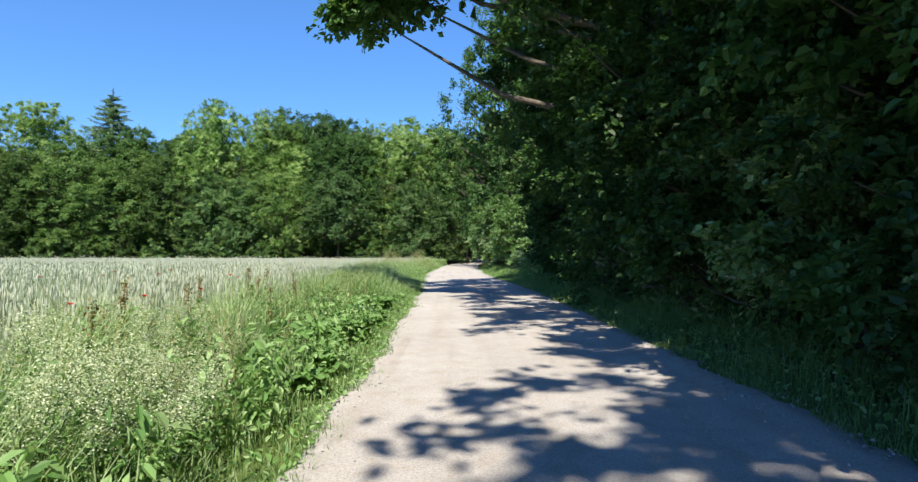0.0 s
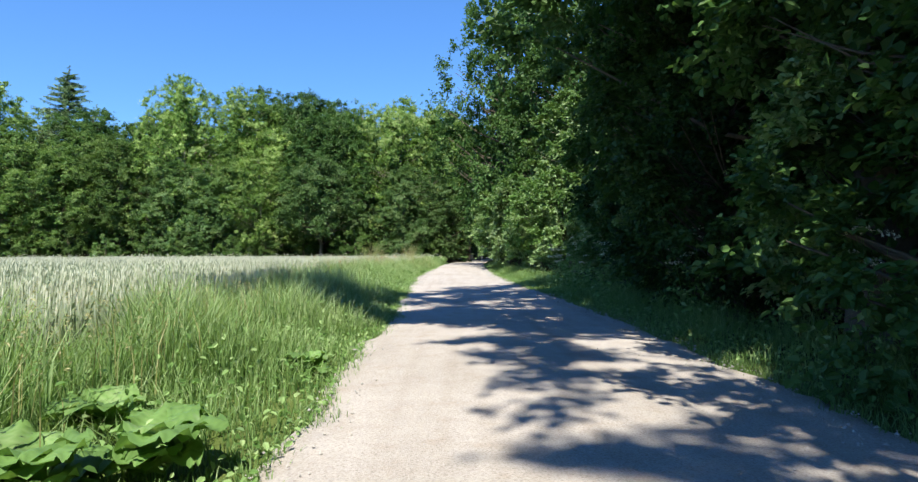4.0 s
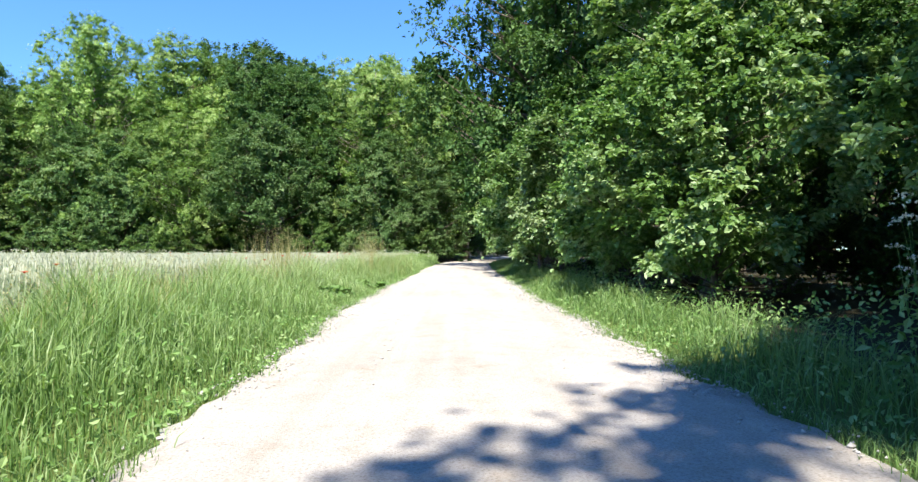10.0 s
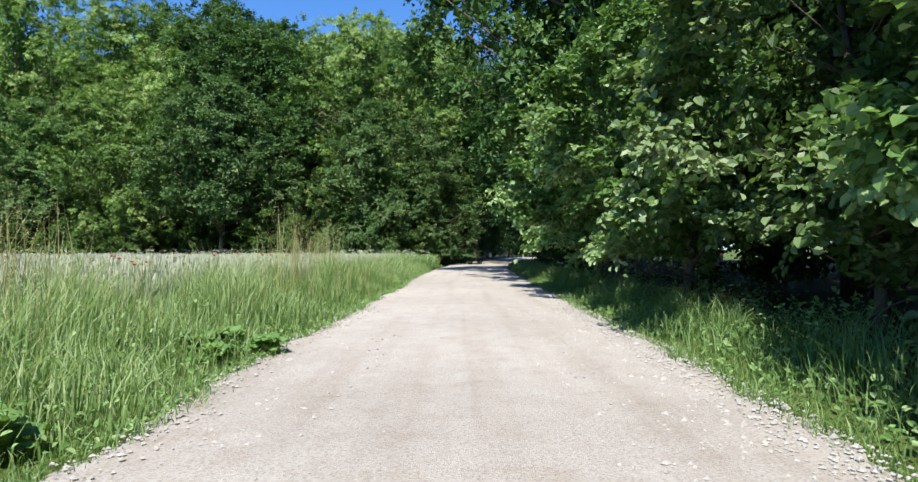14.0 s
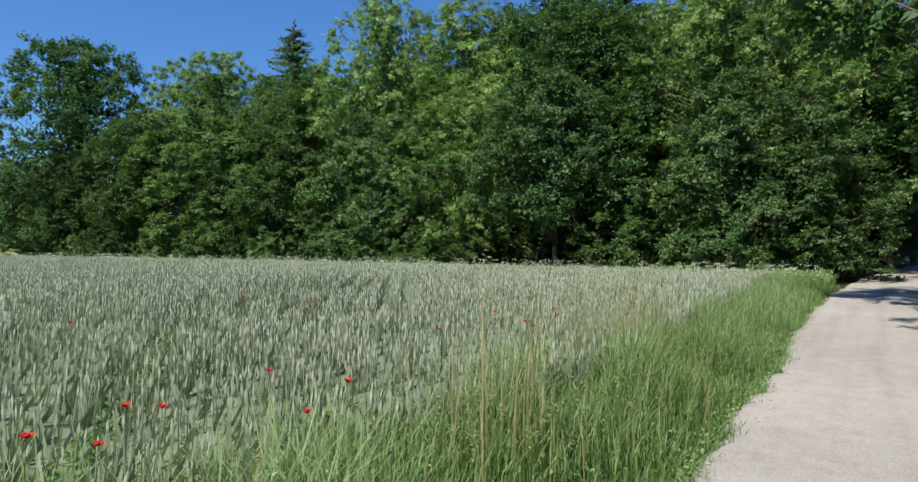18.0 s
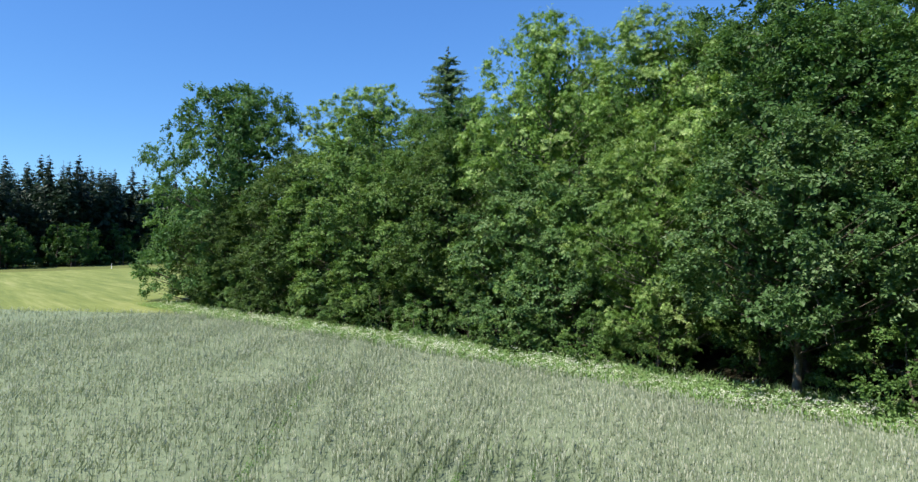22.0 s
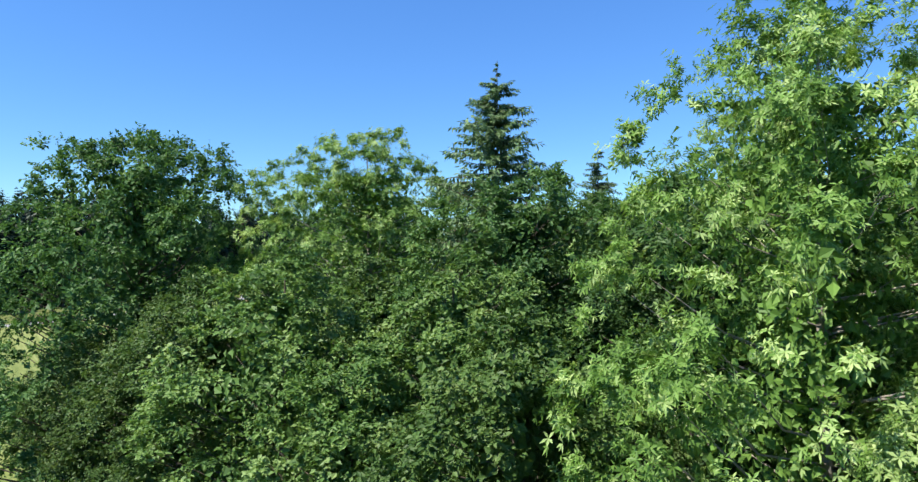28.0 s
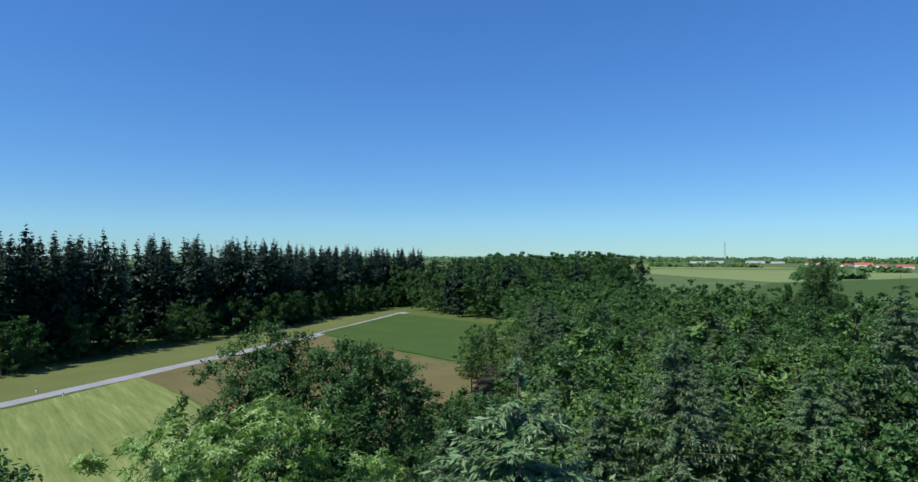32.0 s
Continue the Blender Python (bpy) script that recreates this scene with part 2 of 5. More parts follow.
M_BROWN = ground_mat("bare_soil", ((0.09, 0.078, 0.03), (0.13, 0.112, 0.044), (0.17, 0.15, 0.065)), 0.1, 2.5)
M_PALEFIELD = ground_mat("pale_crop", ((0.12, 0.165, 0.05), (0.17, 0.215, 0.075), (0.23, 0.26, 0.11)), 0.02, 0.3, stretch=(0.4, (0.2, 1.0, 1)))
M_ASPHALT = ground_mat("grey_road", ((0.22, 0.22, 0.22), (0.27, 0.27, 0.27), (0.32, 0.32, 0.32)), 0.2, 8)
M_PLAIN = ground_mat("far_fields", ((0.055, 0.095, 0.03), (0.085, 0.125, 0.04), (0.13, 0.155, 0.06)), 0.012, 0.05)


# ---- mesh helpers ----
def mesh_of(name, verts, faces, mat, tone=None, smooth=False):
    """A mesh from arrays: verts (n, 3), faces (m, 3 or 4)."""
    verts, faces = np.asarray(verts, np.float32), np.asarray(faces, np.int32)
    me = bpy.data.meshes.new(name)
    k = faces.shape[1]
    me.vertices.add(len(verts))
    me.vertices.foreach_set("co", verts.ravel())
    me.loops.add(faces.size)
    me.loops.foreach_set("vertex_index", faces.ravel())
    me.polygons.add(len(faces))
    me.polygons.foreach_set("loop_start", np.arange(0, faces.size, k, dtype=np.int32))
    me.polygons.foreach_set("use_smooth", np.full(len(faces), smooth))
    me.update(calc_edges=True)
    if tone is not None:
        me.attributes.new("tone", 'FLOAT', 'POINT').data.foreach_set("value", np.asarray(tone, np.float32))
    me.materials.append(mat)
    return me


def part(name, me, parent, label=""):
    ob = new(name, me)
    ob.parent = parent
    if label:
        ob["label"] = label
    return ob


def unit(v):
    return v / np.maximum(np.linalg.norm(v, axis=-1, keepdims=True), 1e-9)


def halves(p, ax, nor, b, sz, w):
    """Round-shouldered leaves: two quads each, folded along the midrib."""
    root, tip = p - ax * sz * 0.5, p + ax * sz * 0.5 - nor * sz * 0.12
    up = nor * w * 0.4
    l1, l2 = p - ax * sz * 0.22 - b * w * 0.9 + up, p + ax * sz * 0.18 - b * w * 0.85 + up * 0.7
    r1, r2 = p - ax * sz * 0.22 + b * w * 0.9 + up, p + ax * sz * 0.18 + b * w * 0.85 + up * 0.7
    return np.stack([root, l1, l2, tip, root, tip, r2, r1], 1)


def leaves(rng, pos, out, size, aspect=0.62, up=0.5, wild=0.42, tone=None, full=False):
    """Folded, pointed leaves at pos, turned mostly along out and upwards. Returns verts, faces, tones."""
    n = len(pos)
    nor = unit(out * 0.9 + np.array([0, 0, up * 0.75]) + rng.normal(0, wild, (n, 3)))
    t = unit(np.cross(nor, rng.normal(0, 1, (n, 3))))
    b = np.cross(nor, t)
    s = (size * rng.uniform(0.6, 1.35, n))[:, None]
    w = s * aspect * 0.5
    if full:
        tone = rng.uniform(0, 1, n) if tone is None else tone
        return halves(pos, t, nor, b, s, w).reshape(-1, 3), np.arange(8 * n).reshape(-1, 4), np.repeat(tone, 8)
    v = np.stack([pos - t * s * 0.5, pos - b * w + nor * w * 0.35 - t * s * 0.06, pos + t * s * 0.5 - nor * s * 0.1, pos + b * w + nor * w * 0.35 - t * s * 0.06], 1)
    f = np.arange(4 * n).reshape(n, 4)
    if tone is None:
        tone = rng.uniform(0, 1, n)
    return v.reshape(-1, 3), f, np.repeat(tone, 4)


def sprays(rng, pos, out, size, tone, k=5):
    """Pinnate leaves: k narrow leaflets fanning from each point."""
    n = len(pos)
    axis = unit(out + np.array([0, 0, 0.25]) + rng.normal(0, 0.35, (n, 3)))
    a = unit(np.cross(axis, rng.normal(0, 1, (n, 3))))
    b = np.cross(axis, a)
    V = []
    for i in range(k):
        th = 2 * np.pi * i / k + rng.uniform(-0.4, 0.4, n)[:, None]
        d = unit(axis * rng.uniform(0.15, 0.7, n)[:, None] + a * np.cos(th) + b * np.sin(th) - np.array([0, 0, 0.15]))
        w = unit(np.cross(d, axis))
        s = size * rng.uniform(0.7, 1.25, n)[:, None]
        V.append(np.stack([pos, pos + d * s * 0.5 + w * s * 0.16, pos + d * s - np.array([0, 0, 0.12]) * s, pos + d * s * 0.5 - w * s * 0.16], 1))
    v = np.concatenate(V).reshape(-1, 3)
    t = np.clip(np.tile(tone, k) + rng.normal(0, 0.1, n * k), 0, 1)
    return v, np.arange(len(v)).reshape(-1, 4), np.repeat(t, 4)


def shoots(rng, cen, go, cr, count, leaf, tone, flat, wild, pinnate, per=8, full=False):
    """Foliage on twigs: each clump sends shoots outwards and up, and the leaves sit in two ranks along them, faces to the sky."""
    k = np.repeat(np.arange(len(cen)), per)
    d = unit(go[k] * 0.8 + np.array([0, 0, 0.3]) + rng.normal(0, 0.6, (len(k), 3)))
    d = unit(d * np.array([1, 1, flat]))
    L = cr[k] * rng.uniform(0.5, 1.4, len(k))
    o = cen[k] - go[k] * (cr[k] * 0.35)[:, None]
    j = rng.integers(0, len(k), count)
    t = rng.uniform(0.08, 1, count) ** 0.75
    side = unit(np.cross(d[j], np.array([0, 0, 1.0])) + rng.normal(0, 0.35, (count, 3))) * np.where(rng.random(count) < 0.5, 1, -1)[:, None]
    p = o[j] + d[j] * (L[j] * t)[:, None] + side * (leaf * rng.uniform(0.1, 0.9, count))[:, None] + rng.normal(0, leaf * 0.3, (count, 3))
    p[:, 2] = np.maximum(p[:, 2] - 0.2 * L[j] * t ** 2, 0.08)
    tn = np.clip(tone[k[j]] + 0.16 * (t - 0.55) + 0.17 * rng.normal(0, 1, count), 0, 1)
    if pinnate:
        return sprays(rng, p, d[j], leaf, tn)
    ax = unit(d[j] * 0.7 + side * 0.85 + np.array([0, 0, -0.3]) + rng.normal(0, 0.3, (count, 3)))
    nor = np.array([0, 0, 0.8]) + go[k[j]] * 0.5 + rng.normal(0, wild, (count, 3))
    nor = unit(nor - ax * (nor * ax).sum(1)[:, None])
    b = np.cross(nor, ax)
    sz = (leaf * rng.uniform(0.6, 1.35, count))[:, None]
    w = sz * 0.32
    if full:
        return halves(p, ax, nor, b, sz, w * 1.25).reshape(-1, 3), np.arange(8 * count).reshape(-1, 4), np.repeat(tn, 8)
    v = np.stack([p - ax * sz * 0.5, p - b * w + nor * w * 0.35 - ax * sz * 0.06, p + ax * sz * 0.5 - nor * sz * 0.1, p + b * w + nor * w * 0.35 - ax * sz * 0.06], 1)
    return v.reshape(-1, 3), np.arange(4 * count).reshape(count, 4), np.repeat(tn, 4)


def tubes(paths, sides=6):
    """Tapered tubes along paths, each a list of (point, radius)."""
    V, F = [], []
    base = 0
    for path in paths:
        pts = np.array([p for p, _ in path], float)
        rad = np.array([r for _, r in path], float)
        d = unit(np.gradient(pts, axis=0))
        a = unit(np.cross(d, np.array([0.31, 0.94, 0.13])))
        c = np.cross(d, a)
        ang = np.linspace(0, 2 * np.pi, sides, endpoint=False)
        ring = pts[:, None] + rad[:, None, None] * (np.cos(ang)[None, :, None] * a[:, None] + np.sin(ang)[None, :, None] * c[:, None])
        V.append(ring.reshape(-1, 3))
        k = len(pts)
        i, j = np.meshgrid(np.arange(k - 1), np.arange(sides), indexing="ij")
        q = np.stack([i * sides + j, i * sides + (j + 1) % sides, (i + 1) * sides + (j + 1) % sides, (i + 1) * sides + j], -1).reshape(-1, 4)
        F.append(q + base)
        base += k * sides
    return np.concatenate(V), np.concatenate(F)


def broadleaf(name, seed, H, R, base, mat, leaf, count, clumps, shape="dome", lean=(0, 0), trunk_r=0.2, bark=None, clump_r=0.16, label="", category="tree", group="", wild=0.42, flat=0.75, lobes=0.28, core=900, core_size=0.0, pinnate=False, extra=(), full=False):
    """A tree or shrub of height H and crown radius R, foliage from base upwards: tapered trunk with limbs, crown of leaf clumps."""
    rng = np.random.default_rng(seed)
    top = new(name)
    # foliage masses on a lobed envelope, then clumps on the outer side of each mass
    nm = max(9, clumps // 5)
    form = {"dome": lambda x: np.sqrt(np.clip(1 - (1.25 * x - 0.3) ** 2 / 0.92, 0.02, 1)),
            "broad": lambda x: np.sqrt(np.clip(1 - np.abs(x) ** 4.4, 0.004, 1)),
            "oval": lambda x: np.sin(np.pi * np.clip(x * 0.86 + 0.12, 0, 1)) ** 0.65,
            "wide": lambda x: np.clip(1 - (x - 0.45) ** 2 * 2.6, 0.1, 1) ** 0.7}[shape]
    # heights shared out by the envelope's area
    g = np.linspace(0, 1, 201)
    area = np.cumsum(form(g) * np.hypot(H - base, R * np.gradient(form(g), g)))
    u = np.interp((np.arange(nm) + rng.uniform(0.1, 0.9, nm)) / nm, area / area[-1], g)
    prof = form(u)
    ang = np.arange(nm) * 2.39996 + rng.uniform(-0.5, 0.5, nm)
    ph = rng.uniform(0, 6.28, 4)
    lobe = 1 + lobes * (np.sin(3 * ang + ph[0] + 4 * u) * 0.6 + np.sin(5 * ang - 6 * u + ph[1]) * 0.4)
    mr = R * rng.uniform(0.19, 0.34, nm) * (0.75 + 0.25 * prof)
    rr = np.maximum(R * prof * lobe - mr * 0.8, 0.05 * R)
    rr = np.where(np.arange(nm) % 4 == 2, rr * rng.uniform(0.15, 0.7, nm), rr)
    z = base + mr * 0.4 + (H - base - mr * 0.9) * u
    sway = np.array(lean) * (z / H)[:, None] ** 1.5
    mc = np.stack([rr * np.cos(ang) + sway[:, 0], rr * np.sin(ang) + sway[:, 1], z], 1)
    for i, (ex, ey, ez, er) in enumerate(extra):
        # a long low limb that reaches out of the crown
        mc[i], mr[i], ang[i], u[i] = (ex, ey, ez), er, math.atan2(ey, ex), 0.3
    who = rng.integers(0, nm, clumps)
    if extra:
        who = np.where(rng.random(clumps) < 0.22, rng.integers(0, len(extra), clumps), who)
    go = unit(np.stack([np.cos(ang[who]), np.sin(ang[who]), 0.55 + 0.6 * u[who]], 1) * 0.75 + rng.normal(0, 0.75, (clumps, 3)))
    cen = mc[who] + go * (mr[who] * rng.uniform(0.55, 1.0, clumps))[:, None] * np.array([1, 1, 0.85])
    cen[:, 2] = np.clip(cen[:, 2], 0.15, H)
    mass_tone = rng.normal(0, 0.15, nm)[who]
    # limbs
    top_pt = np.array([lean[0] * 0.9, lean[1] * 0.9, H * 0.93])
    spine = [((lean[0] * s ** 1.5 + 0.12 * math.sin(5 * s + seed), lean[1] * s ** 1.5 + 0.12 * math.cos(4 * s + seed), H * 0.93 * s), trunk_r * (1 - 0.92 * s) + 0.012) for s in np.linspace(0, 1, 9)]
    spine[0] = (spine[0][0], trunk_r * 1.35)
    paths = [spine]
    ends = rng.permutation(clumps)[:6 if count < 1500 else max(6, clumps // 4)]
    for c in np.concatenate([cen[ends[who[ends] >= len(extra)]], mc[:len(extra)]]):
        s = max(0.06, min(0.9, (c[2] - 0.45 * math.hypot(c[0], c[1])) / (H * 0.93)))
        p0 = np.array([lean[0] * s ** 1.5, lean[1] * s ** 1.5, H * 0.93 * s])
        mid = (p0 + c) / 2 + np.array([0, 0, -0.06 * np.linalg.norm(c - p0)]) + rng.normal(0, 0.1, 3)
        r0 = max(0.012, trunk_r * (1 - 0.9 * s) * 0.32)
        c = p0 + (c - p0) * 0.86
        paths.append([(p0, r0), ((p0 * 2 + mid) / 3, r0 * 0.85), (mid, r0 * 0.6), ((mid + c) / 2, r0 * 0.4), (c, r0 * 0.15 + 0.004)])
    tv, tf = tubes(paths[:1], 4 if count < 4000 else 8)
    part("trunk", mesh_of(name + "_trunk", tv, tf, bark or M_BARK, smooth=True), top)
    tv, tf = tubes(paths[1:], 4)
    tagged(part("branching", mesh_of(name + "_branching", tv, tf, bark or M_BARK, smooth=True), top), kind="stuff")
    # leafy shoots that fan out of the clumps
    cr = (R * clump_r * 0.62 + 0.2) * rng.uniform(0.65, 1.4, clumps)
    v, f, tn = shoots(rng, cen, go, cr, count, leaf, 0.48 + mass_tone + 0.13 * rng.normal(0, 1, clumps), flat, wild, pinnate, full=full)
    # coarse inner foliage that closes the crown, its tones darkened for the inner shade
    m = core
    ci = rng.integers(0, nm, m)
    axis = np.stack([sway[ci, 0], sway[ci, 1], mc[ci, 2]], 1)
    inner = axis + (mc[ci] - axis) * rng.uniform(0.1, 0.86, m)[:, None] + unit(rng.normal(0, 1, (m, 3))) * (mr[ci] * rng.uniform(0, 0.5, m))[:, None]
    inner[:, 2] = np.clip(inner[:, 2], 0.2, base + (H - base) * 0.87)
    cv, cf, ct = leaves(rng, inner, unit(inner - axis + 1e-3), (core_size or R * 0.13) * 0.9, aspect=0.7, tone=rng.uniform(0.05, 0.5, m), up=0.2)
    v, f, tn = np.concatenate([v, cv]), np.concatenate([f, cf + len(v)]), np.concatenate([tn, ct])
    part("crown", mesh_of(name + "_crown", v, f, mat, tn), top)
    return tagged(top, label, category, group)


def conifer(name, seed, H, R, mat, whorls, per, twigs, base=0.05, slope=0.6, label="", category="tree", group="", droop=0.3, trunk_r=0.2, bare=0.0, spray=0.42, cap=9.0, power=1.0):
    """A spruce: straight trunk, whorls of drooping branches that carry needle sprays to both sides and below."""
    rng = np.random.default_rng(seed)
    top = new(name)
    tv, tf = tubes([[((0, 0, H * s), trunk_r * (1 - s) + 0.012) for s in np.linspace(0, 1, 7)]], 6)
    P, D, S, Tn, br = [], [], [], [], []
    for w in range(whorls):
        z0 = H * (base + (0.975 - base) * (w + rng.uniform(-0.3, 0.3)) / whorls)
        for j in range(per):
            z = min(z0 + rng.normal(0, 0.8) * H / whorls, H * 0.99)
            a = 2 * np.pi * (j + rng.uniform(-0.35, 0.35)) / per + w * 1.3
            L = min(slope * (H - z) ** power + 0.12, R) * rng.uniform(0.62, 1.18)
            if H - z < bare:
                if rng.random() < 0.4:
                    continue
                L *= 0.72
            q, sag = np.linspace(0.06, 1, twigs), droop * rng.uniform(0.1, 1.7)
            c, sn = math.cos(a), math.sin(a)
            zz = z + L * (rng.uniform(-0.12, 0.3) * q - sag * q ** 2 + 0.13 * q ** 3)
            sp = np.stack([L * q * c, L * q * sn, zz], 1)
            br.append([(np.array([0, 0, z]), 0.01 + 0.008 * L), (sp[twigs // 2], 0.006 + 0.004 * L), (sp[-1], 0.003)])
            side, fwd = np.array([-sn, c, 0.0]), np.array([c, sn, -0.1])
            ln = np.minimum(spray * L * (1 - 0.62 * q) + 0.10, cap)
            for dirn in (side + fwd * 0.7, -side + fwd * 0.7, fwd * 0.9 + np.array([0, 0, -0.45]), side * 0.5 + np.array([0, 0, -0.7]) + fwd * 0.3, -side * 0.5 + np.array([0, 0, -0.7]) + fwd * 0.3)[:5 if whorls > 21 else 3]:
                d = unit(dirn[None] + rng.normal(0, 0.22, (twigs, 3)))
                P.append(sp + rng.normal(0, 0.03, sp.shape))
                D.append(d)
                S.append(ln * rng.uniform(0.6, 1.25, twigs))
                Tn.append(np.clip(0.3 + 0.35 * q + rng.normal(0, 0.2, twigs), 0, 1))
    p, d, s, t = np.concatenate(P), np.concatenate(D), np.concatenate(S)[:, None], np.concatenate(Tn)
    b = unit(np.cross(d, rng.normal(0, 0.5, d.shape) + np.array([0, 0, 1.0])))
    up, wide = np.cross(b, d), 0.15 if whorls > 24 else 0.2
    v = np.stack([p, p + d * s * 0.45 + b * s * wide - up * s * 0.06, p + d * s - up * s * 0.08, p + d * s * 0.45 - b * s * wide - up * s * 0.06], 1).reshape(-1, 3)
    f = np.arange(len(v)).reshape(-1, 4)
    trunk = part("trunk", mesh_of(name + "_trunk", tv, tf, M_BARK, smooth=True), top)
    if whorls > 24:
        bv, bf = tubes(br, 4)
        tagged(part("branching", mesh_of(name + "_branches", bv, bf, M_BARK, smooth=True), top), kind="stuff")
    part("crown", mesh_of(name + "_crown", v, f, mat, np.repeat(t, 4)), top)
    return tagged(top, label, category, group)


def put_at(ob, x, y, s=1.0, turn=0.0, z=0.0, sz=None):
    """Moves a first thing of its kind to its place; s may be (width, height)."""
    s, sz = s if isinstance(s, tuple) else (s, sz)
    ob.matrix_basis = pose(x, y, z, 0, 0, turn) @ Matrix.Diagonal((s, s, sz or s, 1))
    return ob


def again(ob, x, y, s=1.0, turn=0.0, z=0.0, sz=None):
    s, sz = s if isinstance(s, tuple) else (s, sz)
    k = ob.scale.copy()
    return copy_thing(ob, pose(x, y, z, 0, 0, turn) @ Matrix.Diagonal((s / k.x, s / k.y, (sz or s) / k.z, 1)))


def sheet(name, x0, x1, y0, y1, nx, ny, mat, height, keep=None):
    """A ground sheet over a rectangle; height(x, y) gives z, keep(x, y) which cells stay."""
    xs, ys = np.meshgrid(np.linspace(x0, x1, nx + 1), np.linspace(y0, y1, ny + 1), indexing="ij")
    z = height(xs, ys)
    v = np.stack([xs, ys, z], -1).reshape(-1, 3)
    i, j = np.meshgrid(np.arange(nx), np.arange(ny), indexing="ij")
    f = np.stack([i * (ny + 1) + j, (i + 1) * (ny + 1) + j, (i + 1) * (ny + 1) + j + 1, i * (ny + 1) + j + 1], -1).reshape(-1, 4)
    if keep is not None:
        c = v[f].mean(1)
        f = f[keep(c[:, 0], c[:, 1])]
    ob = new(name, mesh_of(name, v, f, mat, smooth=True))
    return ob


def polygon(name, pts, z, mat, label, category="field"):
    """A flat field with a ragged outline."""
    rng = np.random.default_rng(len(name))
    ring = []
    for (xa, ya), (xb, yb) in zip(pts, pts[1:] + pts[:1]):
        n = max(2, int(math.hypot(xb - xa, yb - ya) / 6))
        for q in range(n):
            ring.append((xa + (xb - xa) * q / n + rng.normal(0, 0.15), ya + (yb - ya) * q / n + rng.normal(0, 0.15)))
    bm = bmesh.new()
    bm.faces.new([bm.verts.new((x, y, z)) for x, y in ring])
    bmesh.ops.triangulate(bm, faces=bm.faces[:])
    bm.faces.ensure_lookup_table()
    bm.normal_update()
    if bm.faces[0].normal.z < 0:
        bmesh.ops.reverse_faces(bm, faces=bm.faces[:])
    me = bpy.data.meshes.new(name)
    bm.to_mesh(me)
    bm.free()
    me.materials.append(mat)
    return tagged(new(name, me), label, category, kind="structure")


# ---- ground ----
ground = tagged(sheet("ground", -4600, 4600, -4600, 4600, 4, 4, M_PLAIN, lambda x, y: -0.06 + 0 * x), "flat green farmland reaching the horizon", "ground", kind="structure")
tagged(sheet("turf_ground", -345, 120, -60, 440, 2, 2, M_GROUND, lambda x, y: -0.04 + 0 * x), "short rough grass between track, fields and woods", "ground", kind="structure")
polygon("forest_floor", [(-4, 81), (-62, 78), (-78, 84), (-90, 112), (-170, 200), (-228, 264), (-260, 420), (27, 420), (27, -20), (4.2, -20), (3.6, 60)], -0.02, M_SOIL, "leaf-littered woodland floor, darkened for the shade under the trees", "ground")


def edge_left(y):
    return np.interp(y, [0, 15, 24, 34, 42, 50, 58, 66, 75, 90, 110, 130], [-1.0, -1.28, -1.45, -1.95, -2.25, -2.15, -1.95, -1.85, -1.5, -0.2, 3.0, 8.0]) + 0.05 * np.sin(y * 0.9) + 0.03 * np.sin(y * 2.7 + 1)


def edge_right(y):
    return np.interp(y, [0, 20, 28, 35, 43, 50, 58, 66, 75, 90, 110, 130], [3.05, 3.0, 2.75, 2.2, 1.95, 2.05, 2.2, 2.3, 2.6, 3.8, 7.0, 12.0]) + 0.04 * np.sin(y * 0.8 + 2) + 0.03 * np.sin(y * 2.3)


def gravel_track():
    rng = np.random.default_rng(3)
    ys = np.arange(-25, 130, 0.3)
    q = np.linspace(-1, 1, 25)
    a, b = edge_left(ys), edge_right(ys)
    x = (a + b)[:, None] / 2 + (b - a)[:, None] / 2 * q[None] + (rng.normal(0, 0.06, (len(ys), 25)) * (np.abs(q) > 0.9))
    crown_ = 0.012 + 0.035 * (1 - q ** 2) - 0.018 * np.exp(-((np.abs(q) - 0.42) / 0.12) ** 2)
    z = crown_[None] + rng.normal(0, 0.0025, x.shape)
    z[:, [0, -1]] = -0.05
    v = np.stack([x, np.broadcast_to(ys[:, None], x.shape), z], -1).reshape(-1, 3)
    i, j = np.meshgrid(np.arange(len(ys) - 1), np.arange(24), indexing="ij")
    f = np.stack([i * 25 + j, i * 25 + j + 1, (i + 1) * 25 + j + 1, (i + 1) * 25 + j], -1).reshape(-1, 4)
    return tagged(new("gravel_track", mesh_of("gravel_track", v, f, M_GRAVEL, smooth=True)), "pale compacted gravel farm track with faint wheel ruts", "road", kind="structure")


gravel_track()

# far fields and the road along the spruce wood
polygon("barley_field", [(-62.4, 72.4), (-102.5, 34.5), (-175, 62), (-186, 97), (-202, 121), (-176, 123), (-112, 123), (-80, 92)], 0.45, M_BARLEY, "pale yellow-green barley rippled by wind", "field")
polygon("brown_field", [(-206, 119.5), (-250, 190), (-203, 189), (-160, 190), (-112, 140), (-130, 124), (-176, 124.5)], 0.02, M_BROWN, "bare brown strip of soil", "field")
polygon("green_field", [(-252, 192), (-296, 258), (-228, 262), (-160, 205), (-164, 193), (-203, 191)], 0.15, M_CROP, "dense dark green crop field", "field")
